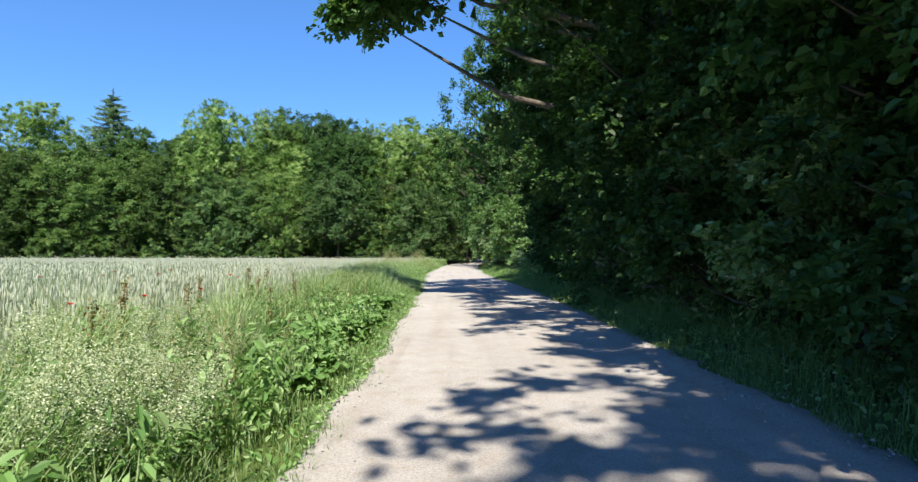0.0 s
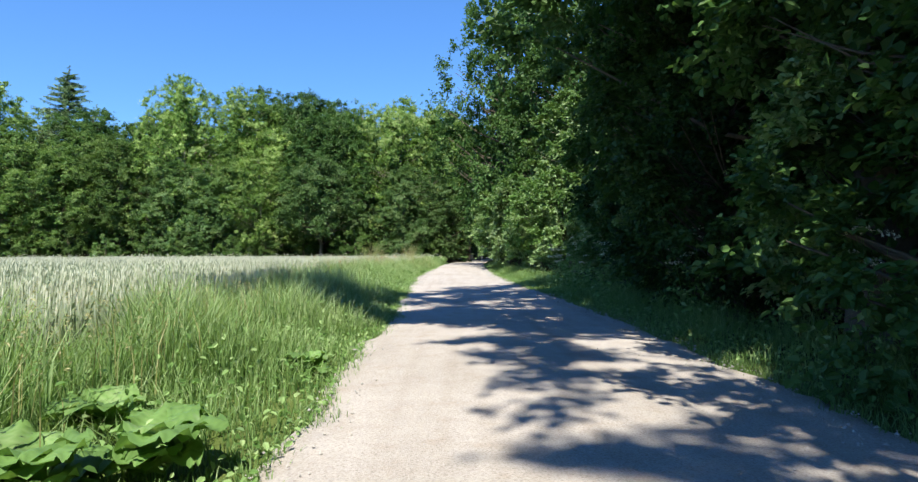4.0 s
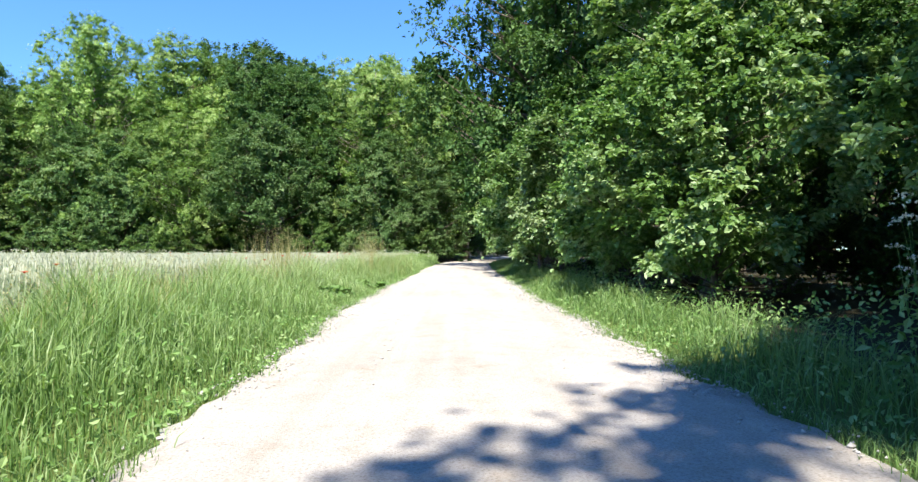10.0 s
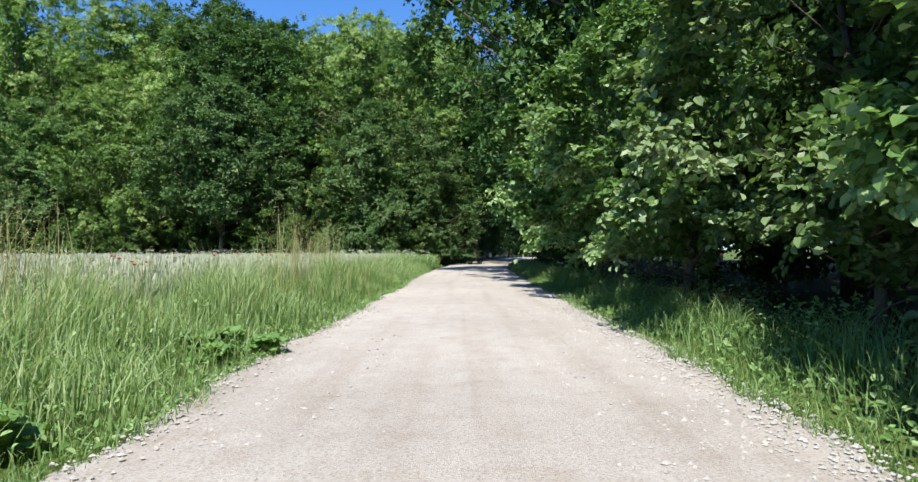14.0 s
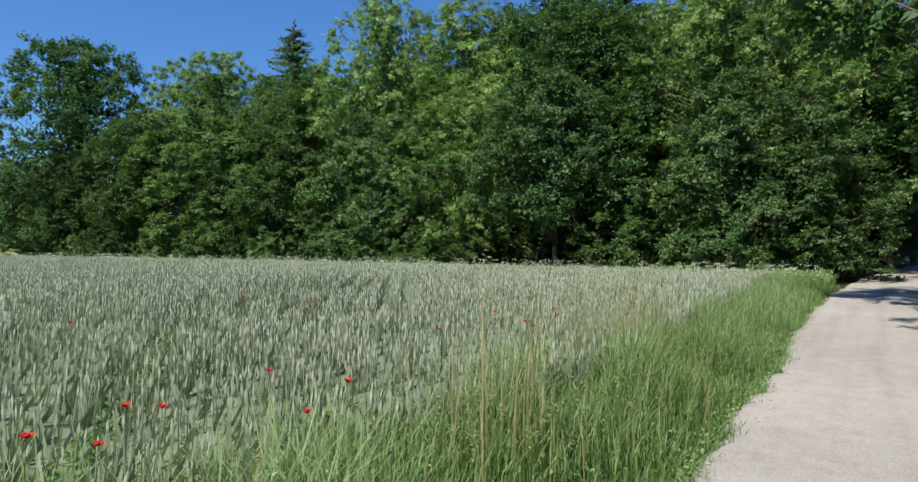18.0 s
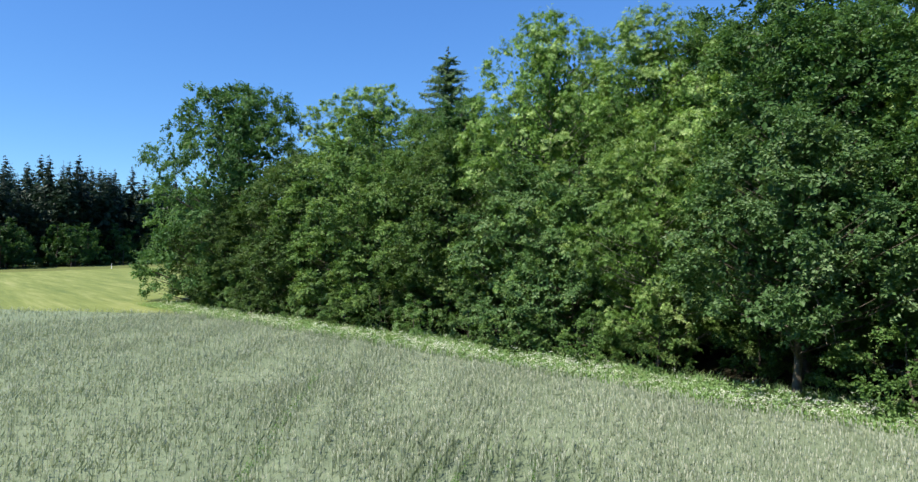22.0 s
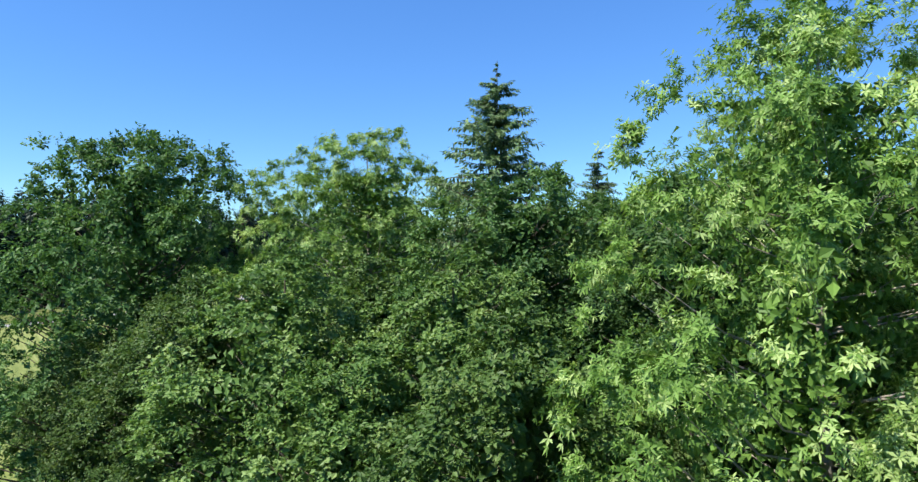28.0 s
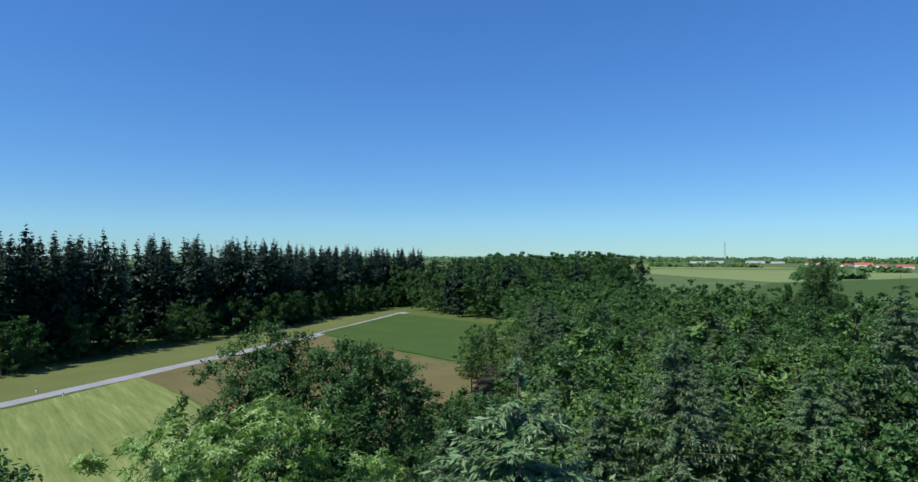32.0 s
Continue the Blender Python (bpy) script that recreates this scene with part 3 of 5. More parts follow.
polygon("meadow_strip", [(-192, 60), (-185, 90), (-230, 158), (-306, 268), (-316, 256), (-281, 177), (-226, 96), (-214, 60)], 0.01, M_MEADOW, "strip of yellowish mown grass beside the road", "field")
polygon("far_road", [(-185, 60), (-194, 94.5), (-209.5, 121), (-247.5, 183.5), (-304, 264), (-299, 265.5), (-243, 185.5), (-205, 122), (-189, 95), (-180, 60)], 0.03, M_ASPHALT, "narrow pale grey country road", "road")


# ---- wheat ----
def wheat_edge(y):
    """The field's edge along the verge."""
    return np.interp(y, [0, 12, 24, 31, 43, 51, 56, 74, 80], [-2.8, -3.3, -3.9, -4.9, -5.0, -3.7, -3.2, -3.6, -3.7]) + 0.1 * np.sin(y * 0.6)


def wood_edge(x):
    """The line where the field meets the wood's margin."""
    return np.interp(-x, [0, 14, 25, 38, 60, 64], [78.0, 77.3, 76.8, 76.2, 74.0, 73.2]) + 0.2 * np.sin(x * 0.45)


def in_wheat(x, y):
    return (x < wheat_edge(y)) & (y < wood_edge(x) - 0.9) & ((x > -63) | (y < 72.5 + (x + 63) * 0.72))


TRAMLINES = ((-4.5, 48.3, -40, 77), (-8.5, 48.8, -44, 77.5))


def wheat_canopy():
    """The mass of leaves under the ears, as one undulating sheet inside the field's outline."""
    q = np.linspace(0, 1, 130) ** 1.3
    r = np.linspace(0, 1, 260)
    x = wheat_edge(r * 75)[:, None] - 0.25 - (120 + 0 * r)[:, None] * q[None]
    far = np.minimum(wood_edge(x) - 1.2, np.where(x > -63, 999, 72.3 + (x + 63) * 0.72))
    y = -30 + (far + 30) * r[:, None]
    x = wheat_edge(y) - 0.25 - 120 * q[None]
    z = 0.5 + 0.04 * np.sin(x * 0.7 + 0.3 * y) + 0.03 * np.sin(y * 1.3 + x)
    z -= 0.4 * (np.abs(x * 0.793 + y * 0.609 - 25.7) < 2.7) * (np.abs(-x * 0.609 + y * 0.793 - 57.5) < 7.5)
    for (xa, ya, xb, yb) in TRAMLINES:
        d = ((x - xa) * (yb - ya) - (y - ya) * (xb - xa)) / math.hypot(xb - xa, yb - ya)
        z -= 0.18 * np.clip(1.4 - np.abs(d) / 0.6, 0, 1)
    z[:, 0] = 0.05
    v = np.stack([x, y, z], -1).reshape(-1, 3)
    n, m = x.shape
    i, j = np.meshgrid(np.arange(n - 1), np.arange(m - 1), indexing="ij")
    f = np.stack([i * m + j, (i + 1) * m + j, (i + 1) * m + j + 1, i * m + j + 1], -1).reshape(-1, 4)
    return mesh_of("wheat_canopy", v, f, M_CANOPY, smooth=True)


wheat_field = tagged(new("wheat_field"), "grey-green unripe wheat field with tramlines", "field", kind="stuff")
part("canopy", wheat_canopy(), wheat_field)


def wheat_stalks():
    rng = np.random.default_rng(11)
    P, W = [], []
    # denser beside the track and where it is left, thinner far out
    for (x0, x1, y0, y1, dens, wid) in ((-8, -2.6, 2, 44, 42, 1.25), (-15, -2.6, 44, 62, 56, 1.35), (-22, -8, 2, 44, 11, 2.2), (-32, -15, 44, 62, 32, 1.9), (-32, -2.6, 62, 78, 46, 1.8), (-64, -22, 5, 44, 3.5, 3.2), (-64, -32, 44, 78, 26, 2.0), (-115, -64, -10, 73, 5, 3.0)):
        n = int((x1 - x0) * (y1 - y0) * dens)
        x, y = rng.uniform(x0, x1, n), rng.uniform(y0, y1, n)
        # drill rows: along the verge on the headland, slantwise in the body of the field
        head = x > np.maximum(wheat_edge(y) - 5.5, -9.5)
        if dens > 15:
            ca, cb = x * 0.988 - y * 0.155, x * 0.793 + y * 0.609
            ga, gb = (np.round(ca / 0.45) * 0.45 - ca) * 0.85, (np.round(cb / 0.28) * 0.28 - cb) * 0.3
            jig = rng.normal(0, 0.03, n)
            x, y = x + np.where(head, (ga + jig) * 0.988, (gb + jig) * 0.793), y + np.where(head, -(ga + jig) * 0.155, (gb + jig) * 0.609)
        k = in_wheat(x, y)
        # wheel tracks left by the tractor, and the gaps between drill rows near the headland
        for (xa, ya, xb, yb) in TRAMLINES:
            d = ((x - xa) * (yb - ya) - (y - ya) * (xb - xa)) / math.hypot(xb - xa, yb - ya)
            k &= ~((np.abs(d) < 0.17) & (rng.uniform(0, 1, n) < 0.55))
        cb, al = x * 0.793 + y * 0.609, -x * 0.609 + y * 0.793
        fade = np.clip(1.3 - np.abs(al - 57.5) / 7, 0, 1) * (np.abs(cb - 25.7) < 2.4)
        rows = (np.abs((cb % 0.66) - 0.33) < 0.21 * fade) & (fade > 0)
        k &= ~rows
        P.append(np.stack([x, y], 1)[k])
        W.append(np.full(k.sum(), wid))
    p, w = np.concatenate(P), np.concatenate(W)
    n = len(p)
    h = rng.normal(0.84, 0.05, n) + 0.04 * np.sin(p[:, 0] * 0.8) * np.sin(p[:, 1] * 0.5)
    lean_ = rng.normal(0, 0.045, (n, 2)) + np.array([0.02, 0.04])
    a = rng.uniform(0, np.pi, n)
    side = np.stack([np.cos(a), np.sin(a), 0 * a], 1)
    base = np.stack([p[:, 0], p[:, 1], np.full(n, 0.1)], 1)
    tip = np.stack([p[:, 0] + lean_[:, 0], p[:, 1] + lean_[:, 1], h], 1)
    ear0 = base + (tip - base) * 0.83
    s = (0.0032 * w)[:, None]
    e = (0.009 * w)[:, None]
    leaf_t = ear0 - np.array([0, 0, 0.06]) + np.stack([np.cos(a + 1) * 0.12, np.sin(a + 1) * 0.12, 0 * a], 1)
    v = np.stack([base - side * s * 2.2, base + side * s * 2.2, ear0 + side * s, ear0 - side * s,
                  ear0, (ear0 + tip) / 2 - side * e, tip, (ear0 + tip) / 2 + side * e,
                  base + (ear0 - base) * 0.45, leaf_t - side * s * 2.8 - np.array([0, 0, 0.08]), leaf_t, base + (ear0 - base) * 0.55], 1)
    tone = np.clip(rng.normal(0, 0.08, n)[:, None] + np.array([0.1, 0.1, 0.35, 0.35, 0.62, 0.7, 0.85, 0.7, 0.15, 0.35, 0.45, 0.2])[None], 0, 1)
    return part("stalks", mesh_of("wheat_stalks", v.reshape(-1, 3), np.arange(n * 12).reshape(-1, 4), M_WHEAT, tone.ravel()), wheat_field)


wheat_stalks()


def row_weeds():
    """Weeds where the drill left gaps, and along the wheel tracks."""
    rng = np.random.default_rng(29)
    n = 9000
    al, cb = rng.normal(57, 3.4, n), 25.7 + (rng.integers(-3, 4, n) + 0.5) * 0.66 - 25.7 % 0.66 + 0.33 + rng.normal(0, 0.06, n)
    x, y = cb * 0.793 - al * 0.609, cb * 0.609 + al * 0.793
    for (xa, ya, xb, yb), most in zip(TRAMLINES, (0.4, 0.7)):
        q = rng.uniform(0, most, 3200)
        x, y = np.concatenate([x, xa + (xb - xa) * q + rng.normal(0, 0.11, 3200)]), np.concatenate([y, ya + (yb - ya) * q + rng.normal(0, 0.11, 3200)])
    k = in_wheat(x, y)
    x, y = x[k], y[k]
    p = np.stack([x, y, rng.uniform(0.12, 0.5, len(x))], 1)
    v, f, t = leaves(rng, p, np.tile([0, -0.3, 0.7], (len(x), 1)), 0.1, aspect=0.45, wild=0.6, tone=rng.uniform(0, 0.5, len(x)))
    tagged(new("row_weeds", mesh_of("row_weeds", v, f, M_HERB, t)), "green weeds in the gaps between the wheat rows", "weeds", kind="stuff")


row_weeds()


# ---- grass of the verges ----
def blades(rng, x, y, h, w, mat, name, tone0=0.5, bend=0.35):
    n = len(x)
    a = rng.uniform(0, 2 * np.pi, n)
    d = np.stack([np.cos(a), np.sin(a)], 1)
    s = np.stack([-d[:, 1], d[:, 0], 0 * a], 1)
    b0 = np.stack([x, y, np.full(n, -0.03)], 1)
    off = (h * bend * rng.uniform(0.2, 1.5, n))[:, None] * d
    b1 = b0 + np.concatenate([off * 0.3, (h * 0.6)[:, None]], 1)
    b2 = b0 + np.concatenate([off, (h * rng.uniform(0.8, 1.0, n))[:, None]], 1)
    ww = w[:, None]
    v = np.stack([b0 - s * ww * 0.5, b0 + s * ww * 0.5, b1 + s * ww * 0.45, b1 - s * ww * 0.45, b2], 1)
    q = (np.arange(n) * 5)[:, None]
    f = np.concatenate([q + np.array([0, 1, 2]), q + np.array([0, 2, 3]), q + np.array([3, 2, 4])])
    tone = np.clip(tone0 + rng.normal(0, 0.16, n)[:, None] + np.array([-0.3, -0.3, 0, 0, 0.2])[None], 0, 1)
    return mesh_of(name, v.reshape(-1, 3), f, mat, tone.ravel())


def clumpy(rng, n, u0, u1, size):
    """Numbers that gather in tufts."""
    c = rng.uniform(u0, u1, max(2, int(n / 26)))
    return c[rng.integers(0, len(c), n)] + rng.normal(0, size, n)


def verge_left():
    rng = np.random.default_rng(21)
    n = 96000
    y = np.concatenate([rng.uniform(1.5, 58, n), rng.uniform(58, 79, n // 6)])
    e0 = edge_left(y)
    span = e0 - wheat_edge(y) + 0.7
    u = rng.uniform(0, 1, len(y)) ** 0.9
    patch = 0.5 + 0.5 * np.sin(y * 1.9 + 3 * np.sin(u * 4)) * np.sin(y * 0.53 + 2 * u)
    x = e0 + 0.1 - span * u + rng.normal(0, 0.05, len(y))
    h = (0.10 + 0.78 * np.clip(u * 2.2, 0, 1)) * rng.uniform(0.5, 1.2, len(y)) * (0.6 + 0.7 * patch)
    h = h * np.where((u < 0.5) & (y > 4) & (y < 17), 0.5, 1.0)
    tone = 0.44 + 0.25 * patch + 0.1 * np.sin(y * 0.31)
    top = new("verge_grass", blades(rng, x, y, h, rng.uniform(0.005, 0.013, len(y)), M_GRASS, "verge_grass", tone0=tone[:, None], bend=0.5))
    tagged(top, "tall lush meadow grass between track and wheat", "grass", kind="stuff")


def verge_right():
    rng = np.random.default_rng(22)
    n = 34000
    y = rng.uniform(2, 80, n)
    u = rng.uniform(0, 1, n)
    x = edge_right(y) - 0.12 + 1.9 * u
    patch = 0.5 + 0.5 * np.sin(y * 2.1 + 2 * np.sin(u * 5)) * np.sin(y * 0.7)
    h = (0.08 + 0.42 * np.clip(u * 2.0, 0, 1)) * rng.uniform(0.5, 1.2, n) * (0.7 + 0.6 * patch)
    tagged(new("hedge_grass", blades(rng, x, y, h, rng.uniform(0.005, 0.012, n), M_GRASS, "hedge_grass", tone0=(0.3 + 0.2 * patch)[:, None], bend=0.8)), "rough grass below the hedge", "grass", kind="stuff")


def wood_margin():
    rng = np.random.default_rng(23)
    n = 46000
    x = -rng.uniform(1.5, 76, n)
    y = wood_edge(x) - 0.9 + rng.uniform(0, 5.6, n)
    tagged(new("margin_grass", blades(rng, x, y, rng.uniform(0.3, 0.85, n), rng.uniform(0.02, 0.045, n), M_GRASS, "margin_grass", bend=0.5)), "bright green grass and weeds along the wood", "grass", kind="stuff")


def margin_flowers():
    """White and yellowish bloom of weeds in a thick band along the wood."""
    rng = np.random.default_rng(27)
    n = 1700
    x = -rng.uniform(1.5, 70, n)
    y = wood_edge(x) - 0.5 + np.abs(rng.normal(0, 0.9, n))
    keep = np.sin(x * 0.7) + np.sin(x * 1.9 + 1) + rng.normal(0, 0.9, n) > -0.7
    x, y = x[keep], y[keep]
    c = np.stack([x, y, rng.uniform(0.55, 1.1, len(x))], 1)
    k = np.repeat(np.arange(len(x)), 10)
    p = c[k] + rng.normal(0, 1, (len(k), 3)) * np.array([0.09, 0.09, 0.03])
    v, f, t = leaves(rng, p, np.tile([0, -0.3, 1.0], (len(k), 1)), 0.042, aspect=0.9, wild=0.4)
    tagged(new("margin_bloom", mesh_of("margin_bloom", v, f, M_FLOWER, t)), "white umbels massed along the wood's margin", "wild flowers", kind="stuff")
    m = 26000
    x = -rng.uniform(1.5, 74, m)
    y = wood_edge(x) - 0.9 + rng.uniform(0, 3.6, m)
    z = rng.uniform(0.08, 0.8, m)
    v, f, t = leaves(rng, np.stack([x, y, z], 1), np.tile([0, -0.5, 0.6], (m, 1)), 0.13, aspect=0.55, wild=0.5, tone=rng.uniform(0.35, 1, m))
    tagged(new("margin_herbs", mesh_of("margin_herbs", v, f, M_HERB, t)), "lush yellow-green weeds along the wood's margin", "herbs", kind="stuff")


def track_fringe():
    """Short turf that creeps over both edges of the gravel."""
    rng = np.random.default_rng(28)
    n = 30000
    y = np.concatenate([rng.uniform(2, 62, n - 5000), clumpy(rng, 5000, 30, 56, 0.2)])
    right = rng.random(n) < 0.5
    tuft = 0.5 + 0.5 * np.sin(y * 3.1 + 2 * np.sin(y * 0.9)) * np.sin(y * 1.3)
    off = rng.normal(0, 0.09, n) - 0.12 * tuft + 0.02
    x = np.where(right, edge_right(y) + off, edge_left(y) - off)
    h = rng.uniform(0.03, 0.13, n) * (0.6 + 0.9 * tuft)
    tagged(new("edge_turf", blades(rng, x, y, h, rng.uniform(0.004, 0.009, n), M_GRASS, "edge_turf", tone0=0.45, bend=1.0)), "short turf creeping over the gravel's edges", "grass", kind="stuff")


def seed_stalks():
    rng = np.random.default_rng(24)
    n = 240
    y = np.concatenate([rng.normal(46.6, 0.5, n), rng.normal(55.3, 0.7, n - 40), rng.normal(51.1, 0.25, 40), clumpy(rng, 500, 33, 54, 0.35), rng.uniform(4, 60, 1700)])
    x = wheat_edge(y) + np.concatenate([rng.normal(-0.5, 0.3, n), rng.normal(-0.5, 0.35, n - 40), rng.normal(0.55, 0.2, 40), rng.uniform(-0.6, 1.3, 2200)])
    h = np.concatenate([rng.uniform(1.1, 1.95, n), rng.uniform(1.1, 2.0, n - 40), rng.uniform(1.3, 2.2, 40), rng.uniform(0.7, 1.2, 500), rng.uniform(0.6, 1.05, 1700)])
    tagged(new("seed_grass", blades(rng, x, y, h, rng.uniform(0.005, 0.011, len(y)), M_STRAW, "seed_grass", tone0=0.4, bend=0.2)), "tall pale flowering grass stalks on the verge", "grass", kind="stuff")
    v0 = np.stack([x, y, h * 0.93], 1)
    m = len(v0)
    d = unit(np.concatenate([rng.normal(0, 0.28, (m, 2)), np.ones((m, 1))], 1))
    k = np.repeat(np.arange(m), 9)
    p = v0[k] + d[k] * (h[k] * rng.uniform(-0.16, 0.04, len(k)))[:, None] + rng.normal(0, 0.008, (len(k), 3))
    v, f, t = leaves(rng, p, d[k], 0.035, aspect=0.3, up=0.8, wild=0.4)
    tagged(new("grass_panicles", mesh_of("grass_panicles", v, f, M_STRAW, t)), "pale feathery panicles of the flowering grass", "grass", kind="stuff")


def verge_herbs():
    """Small broad leaves at the foot of the grass, thickest along the track."""
    rng = np.random.default_rng(25)
    n = 7000
    y = np.concatenate([rng.uniform(2, 60, n), rng.uniform(2, 14, 600)])
    u = rng.uniform(0, 1, len(y)) ** 1.6
    x = edge_left(y) + 0.12 - u * 1.7
    z = 0.03 + rng.uniform(0, 1, len(y)) * 0.5 * np.clip(u * 2, 0.08, 1)
    v, f, t = leaves(rng, np.stack([x, y, z], 1), np.tile([0.3, -0.3, 0.6], (len(y), 1)), 0.05, aspect=0.6, wild=0.6, full=True)
    # taller leafy weeds in tufts at the start of the verge
    m = 240
    wy = rng.uniform(1.2, 13, m)
    wx = edge_left(wy) - 0.25 - rng.uniform(0, 1, m) * 2.0
    c = np.repeat(np.stack([wx, wy, 0 * wx], 1), 26, 0)
    up = np.repeat(rng.uniform(0.25, 0.8, m), 26) * rng.uniform(0.15, 1, m * 26)
    d = unit(np.concatenate([rng.normal(0, 1, (m * 26, 2)), rng.uniform(0.1, 0.7, (m * 26, 1))], 1))
    v2, f2, t2 = leaves(rng, c + d * np.array([1, 1, 0]) * rng.uniform(0.02, 0.16, (m * 26, 1)) + np.stack([0 * up, 0 * up, up], 1), d, 0.09, aspect=0.45, wild=0.3, full=True)
    v, f, t = np.concatenate([v, v2]), np.concatenate([f, f2 + len(v)]), np.concatenate([t, t2])
    tagged(new("verge_herbs", mesh_of("verge_herbs", v, f, M_HERB, t)), "low broad-leaved herbs at the track's edge", "herbs", kind="stuff")
    y = rng.uniform(2, 62, 15000)
    u = rng.uniform(0, 1, 15000)
    x = edge_right(y) + 0.1 + u * 2.8
    z = 0.03 + rng.uniform(0, 1, 15000) * 1.15 * u * (0.6 + 0.4 * np.sin(y * 1.7) * np.sin(y * 0.6 + 1))
    v, f, t = leaves(rng, np.stack([x, y, z], 1), np.tile([-0.3, -0.3, 0.6], (15000, 1)), 0.065, aspect=0.6, wild=0.6, full=True)
    tagged(new("hedge_herbs", mesh_of("hedge_herbs", v, f, M_HERB, t)), "low broad-leaved herbs below the hedge", "herbs", kind="stuff")


verge_left()
verge_right()
verge_herbs()
wood_margin()
margin_flowers()
track_fringe()
seed_stalks()


def loose_stones():
    rng = np.random.default_rng(31)
    n = 12000
    y = np.concatenate([rng.uniform(3, 60, n - 7000), rng.uniform(34, 52, 7000)])
    side = rng.random(n) < 0.75
    off = np.abs(rng.normal(0, 0.42, n))
    x = np.where(side, edge_right(y) - off, edge_left(y) + off * 0.7)
    k = rng.random(n) < 0.25
    x = np.where(k, edge_left(y) + (edge_right(y) - edge_left(y)) * rng.random(n), x)
    r = rng.gamma(2.0, 0.0036, n) + 0.004
    o = np.array([[1, 0, 0], [0, 1, 0], [-1, 0, 0], [0, -1, 0], [0, 0, 0.7], [0, 0, -0.7]])
    v = np.stack([x, y, 0.03 + 0 * x], 1)[:, None] + o[None] * r[:, None, None] * rng.uniform(0.6, 1.3, (n, 6, 1))
    f = np.array([[0, 1, 4], [1, 2, 4], [2, 3, 4], [3, 0, 4], [1, 0, 5], [2, 1, 5], [3, 2, 5], [0, 3, 5]])
    F = (np.arange(n) * 6)[:, None, None] + f[None]
    tagged(new("loose_stones", mesh_of("loose_stones", v.reshape(-1, 3), F.reshape(-1, 3), M_STONE)), "loose pale stones along the track's edges", "gravel", kind="stuff")


loose_stones()

# ---- trees: first of each kind ----
ash_a = broadleaf("ash_tree", 1, 21.6, 7.4, 0.6, M_ASH, 0.165, 36000, 900, "dome", (-0.5, 0.4), 0.26, label="bright green ash tree with wind-turned leaves at the wood's edge", group="wood edge trees", bark=M_PALEBARK, lobes=0.18, clump_r=0.10, pinnate=True, core=13000, core_size=0.3)
ash_b = broadleaf("ash_tree", 2, 18, 5.8, 0.8, M_ASH, 0.18, 20000, 600, "oval", (0.4, 0.3), 0.2, label="yellow-green ash tree with pale leaf sprays", group="wood edge trees", bark=M_PALEBARK, clump_r=0.10, pinnate=True, core=8500, core_size=0.3)
ash_c = broadleaf("ash_tree", 31, 22.6, 10.0, 0.6, M_ASH, 0.18, 44000, 1000, "dome", (-0.5, 0.4), 0.3, label="wide bright ash tree with wind-turned pale leaves", group="wood edge trees", bark=M_PALEBARK, lobes=0.16, clump_r=0.07, pinnate=True, core=16000, core_size=0.32)
beech_a = broadleaf("hornbeam_tree", 3, 17, 5.8, 0.2, M_BEECH, 0.19, 54000, 620, "oval", (0, 0), 0.24, label="mid-green hornbeam leafy down to the ground", group="wood edge trees", flat=0.5, clump_r=0.14, core=5000, core_size=0.4)
beech_b = broadleaf("maple_tree", 4, 15, 5.4, 0.1, M_MAPLE, 0.19, 48000, 580, "dome", (0.3, -0.3), 0.2, label="mid-green field maple with low hanging branches", group="wood edge trees", flat=0.5, clump_r=0.14, core=4600, core_size=0.4)
maple_b = broadleaf("maple_tree", 62, 12, 4.6, 2.5, M_MAPLE, 0.17, 34000, 420, "dome", (-0.2, -0.6), 0.17, label="bluish-green maple with a high crown over a dark hollow", group="wood edge trees", flat=0.6, clump_r=0.13, core=5000, core_size=0.32)
bv, bf = tubes([[((0.1, -0.1, 5.0), 0.05), ((0.7, -0.5, 4.7), 0.04), ((1.2, -0.9, 4.0), 0.03), ((1.35, -1.0, 2.7), 0.012)], [((1.2, -0.9, 4.0), 0.02), ((1.6, -1.1, 3.4), 0.014), ((1.75, -1.15, 2.6), 0.006)], [((1.0, -0.75, 4.3), 0.018), ((0.95, -1.2, 3.6), 0.012), ((1.05, -1.3, 2.9), 0.006)]], 5)
part("dead_branch", mesh_of("dead_branch", bv, bf, M_PALEBARK, smooth=True), maple_b, "bare pale dead branch hanging down")
oak_a = broadleaf("oak_tree", 55, 22, 9.8, 0.3, M_OAK, 0.24, 84000, 900, "broad", (0, 0), 0.38, label="broad dark green oak with a lobed crown", group="wood edge trees", lobes=0.14, clump_r=0.12, core=9000, core_size=0.46)
oak_b = broadleaf("oak_tree", 6, 19, 6.4, 3.4, M_OAK, 0.2, 48000, 560, "dome", (0.4, 0), 0.32, label="dark green oak standing among ash trees", group="wood edge trees", lobes=0.25, clump_r=0.14, core=5000, core_size=0.42)
shrub_a = broadleaf("shrub", 7, 4.2, 2.5, 0.0, M_BEECH, 0.13, 9000, 90, "dome", (0, 0), 0.06, label="low green shrub at the wood's edge", category="shrub", group="edge shrubs", clump_r=0.16, core=500, core_size=0.24)
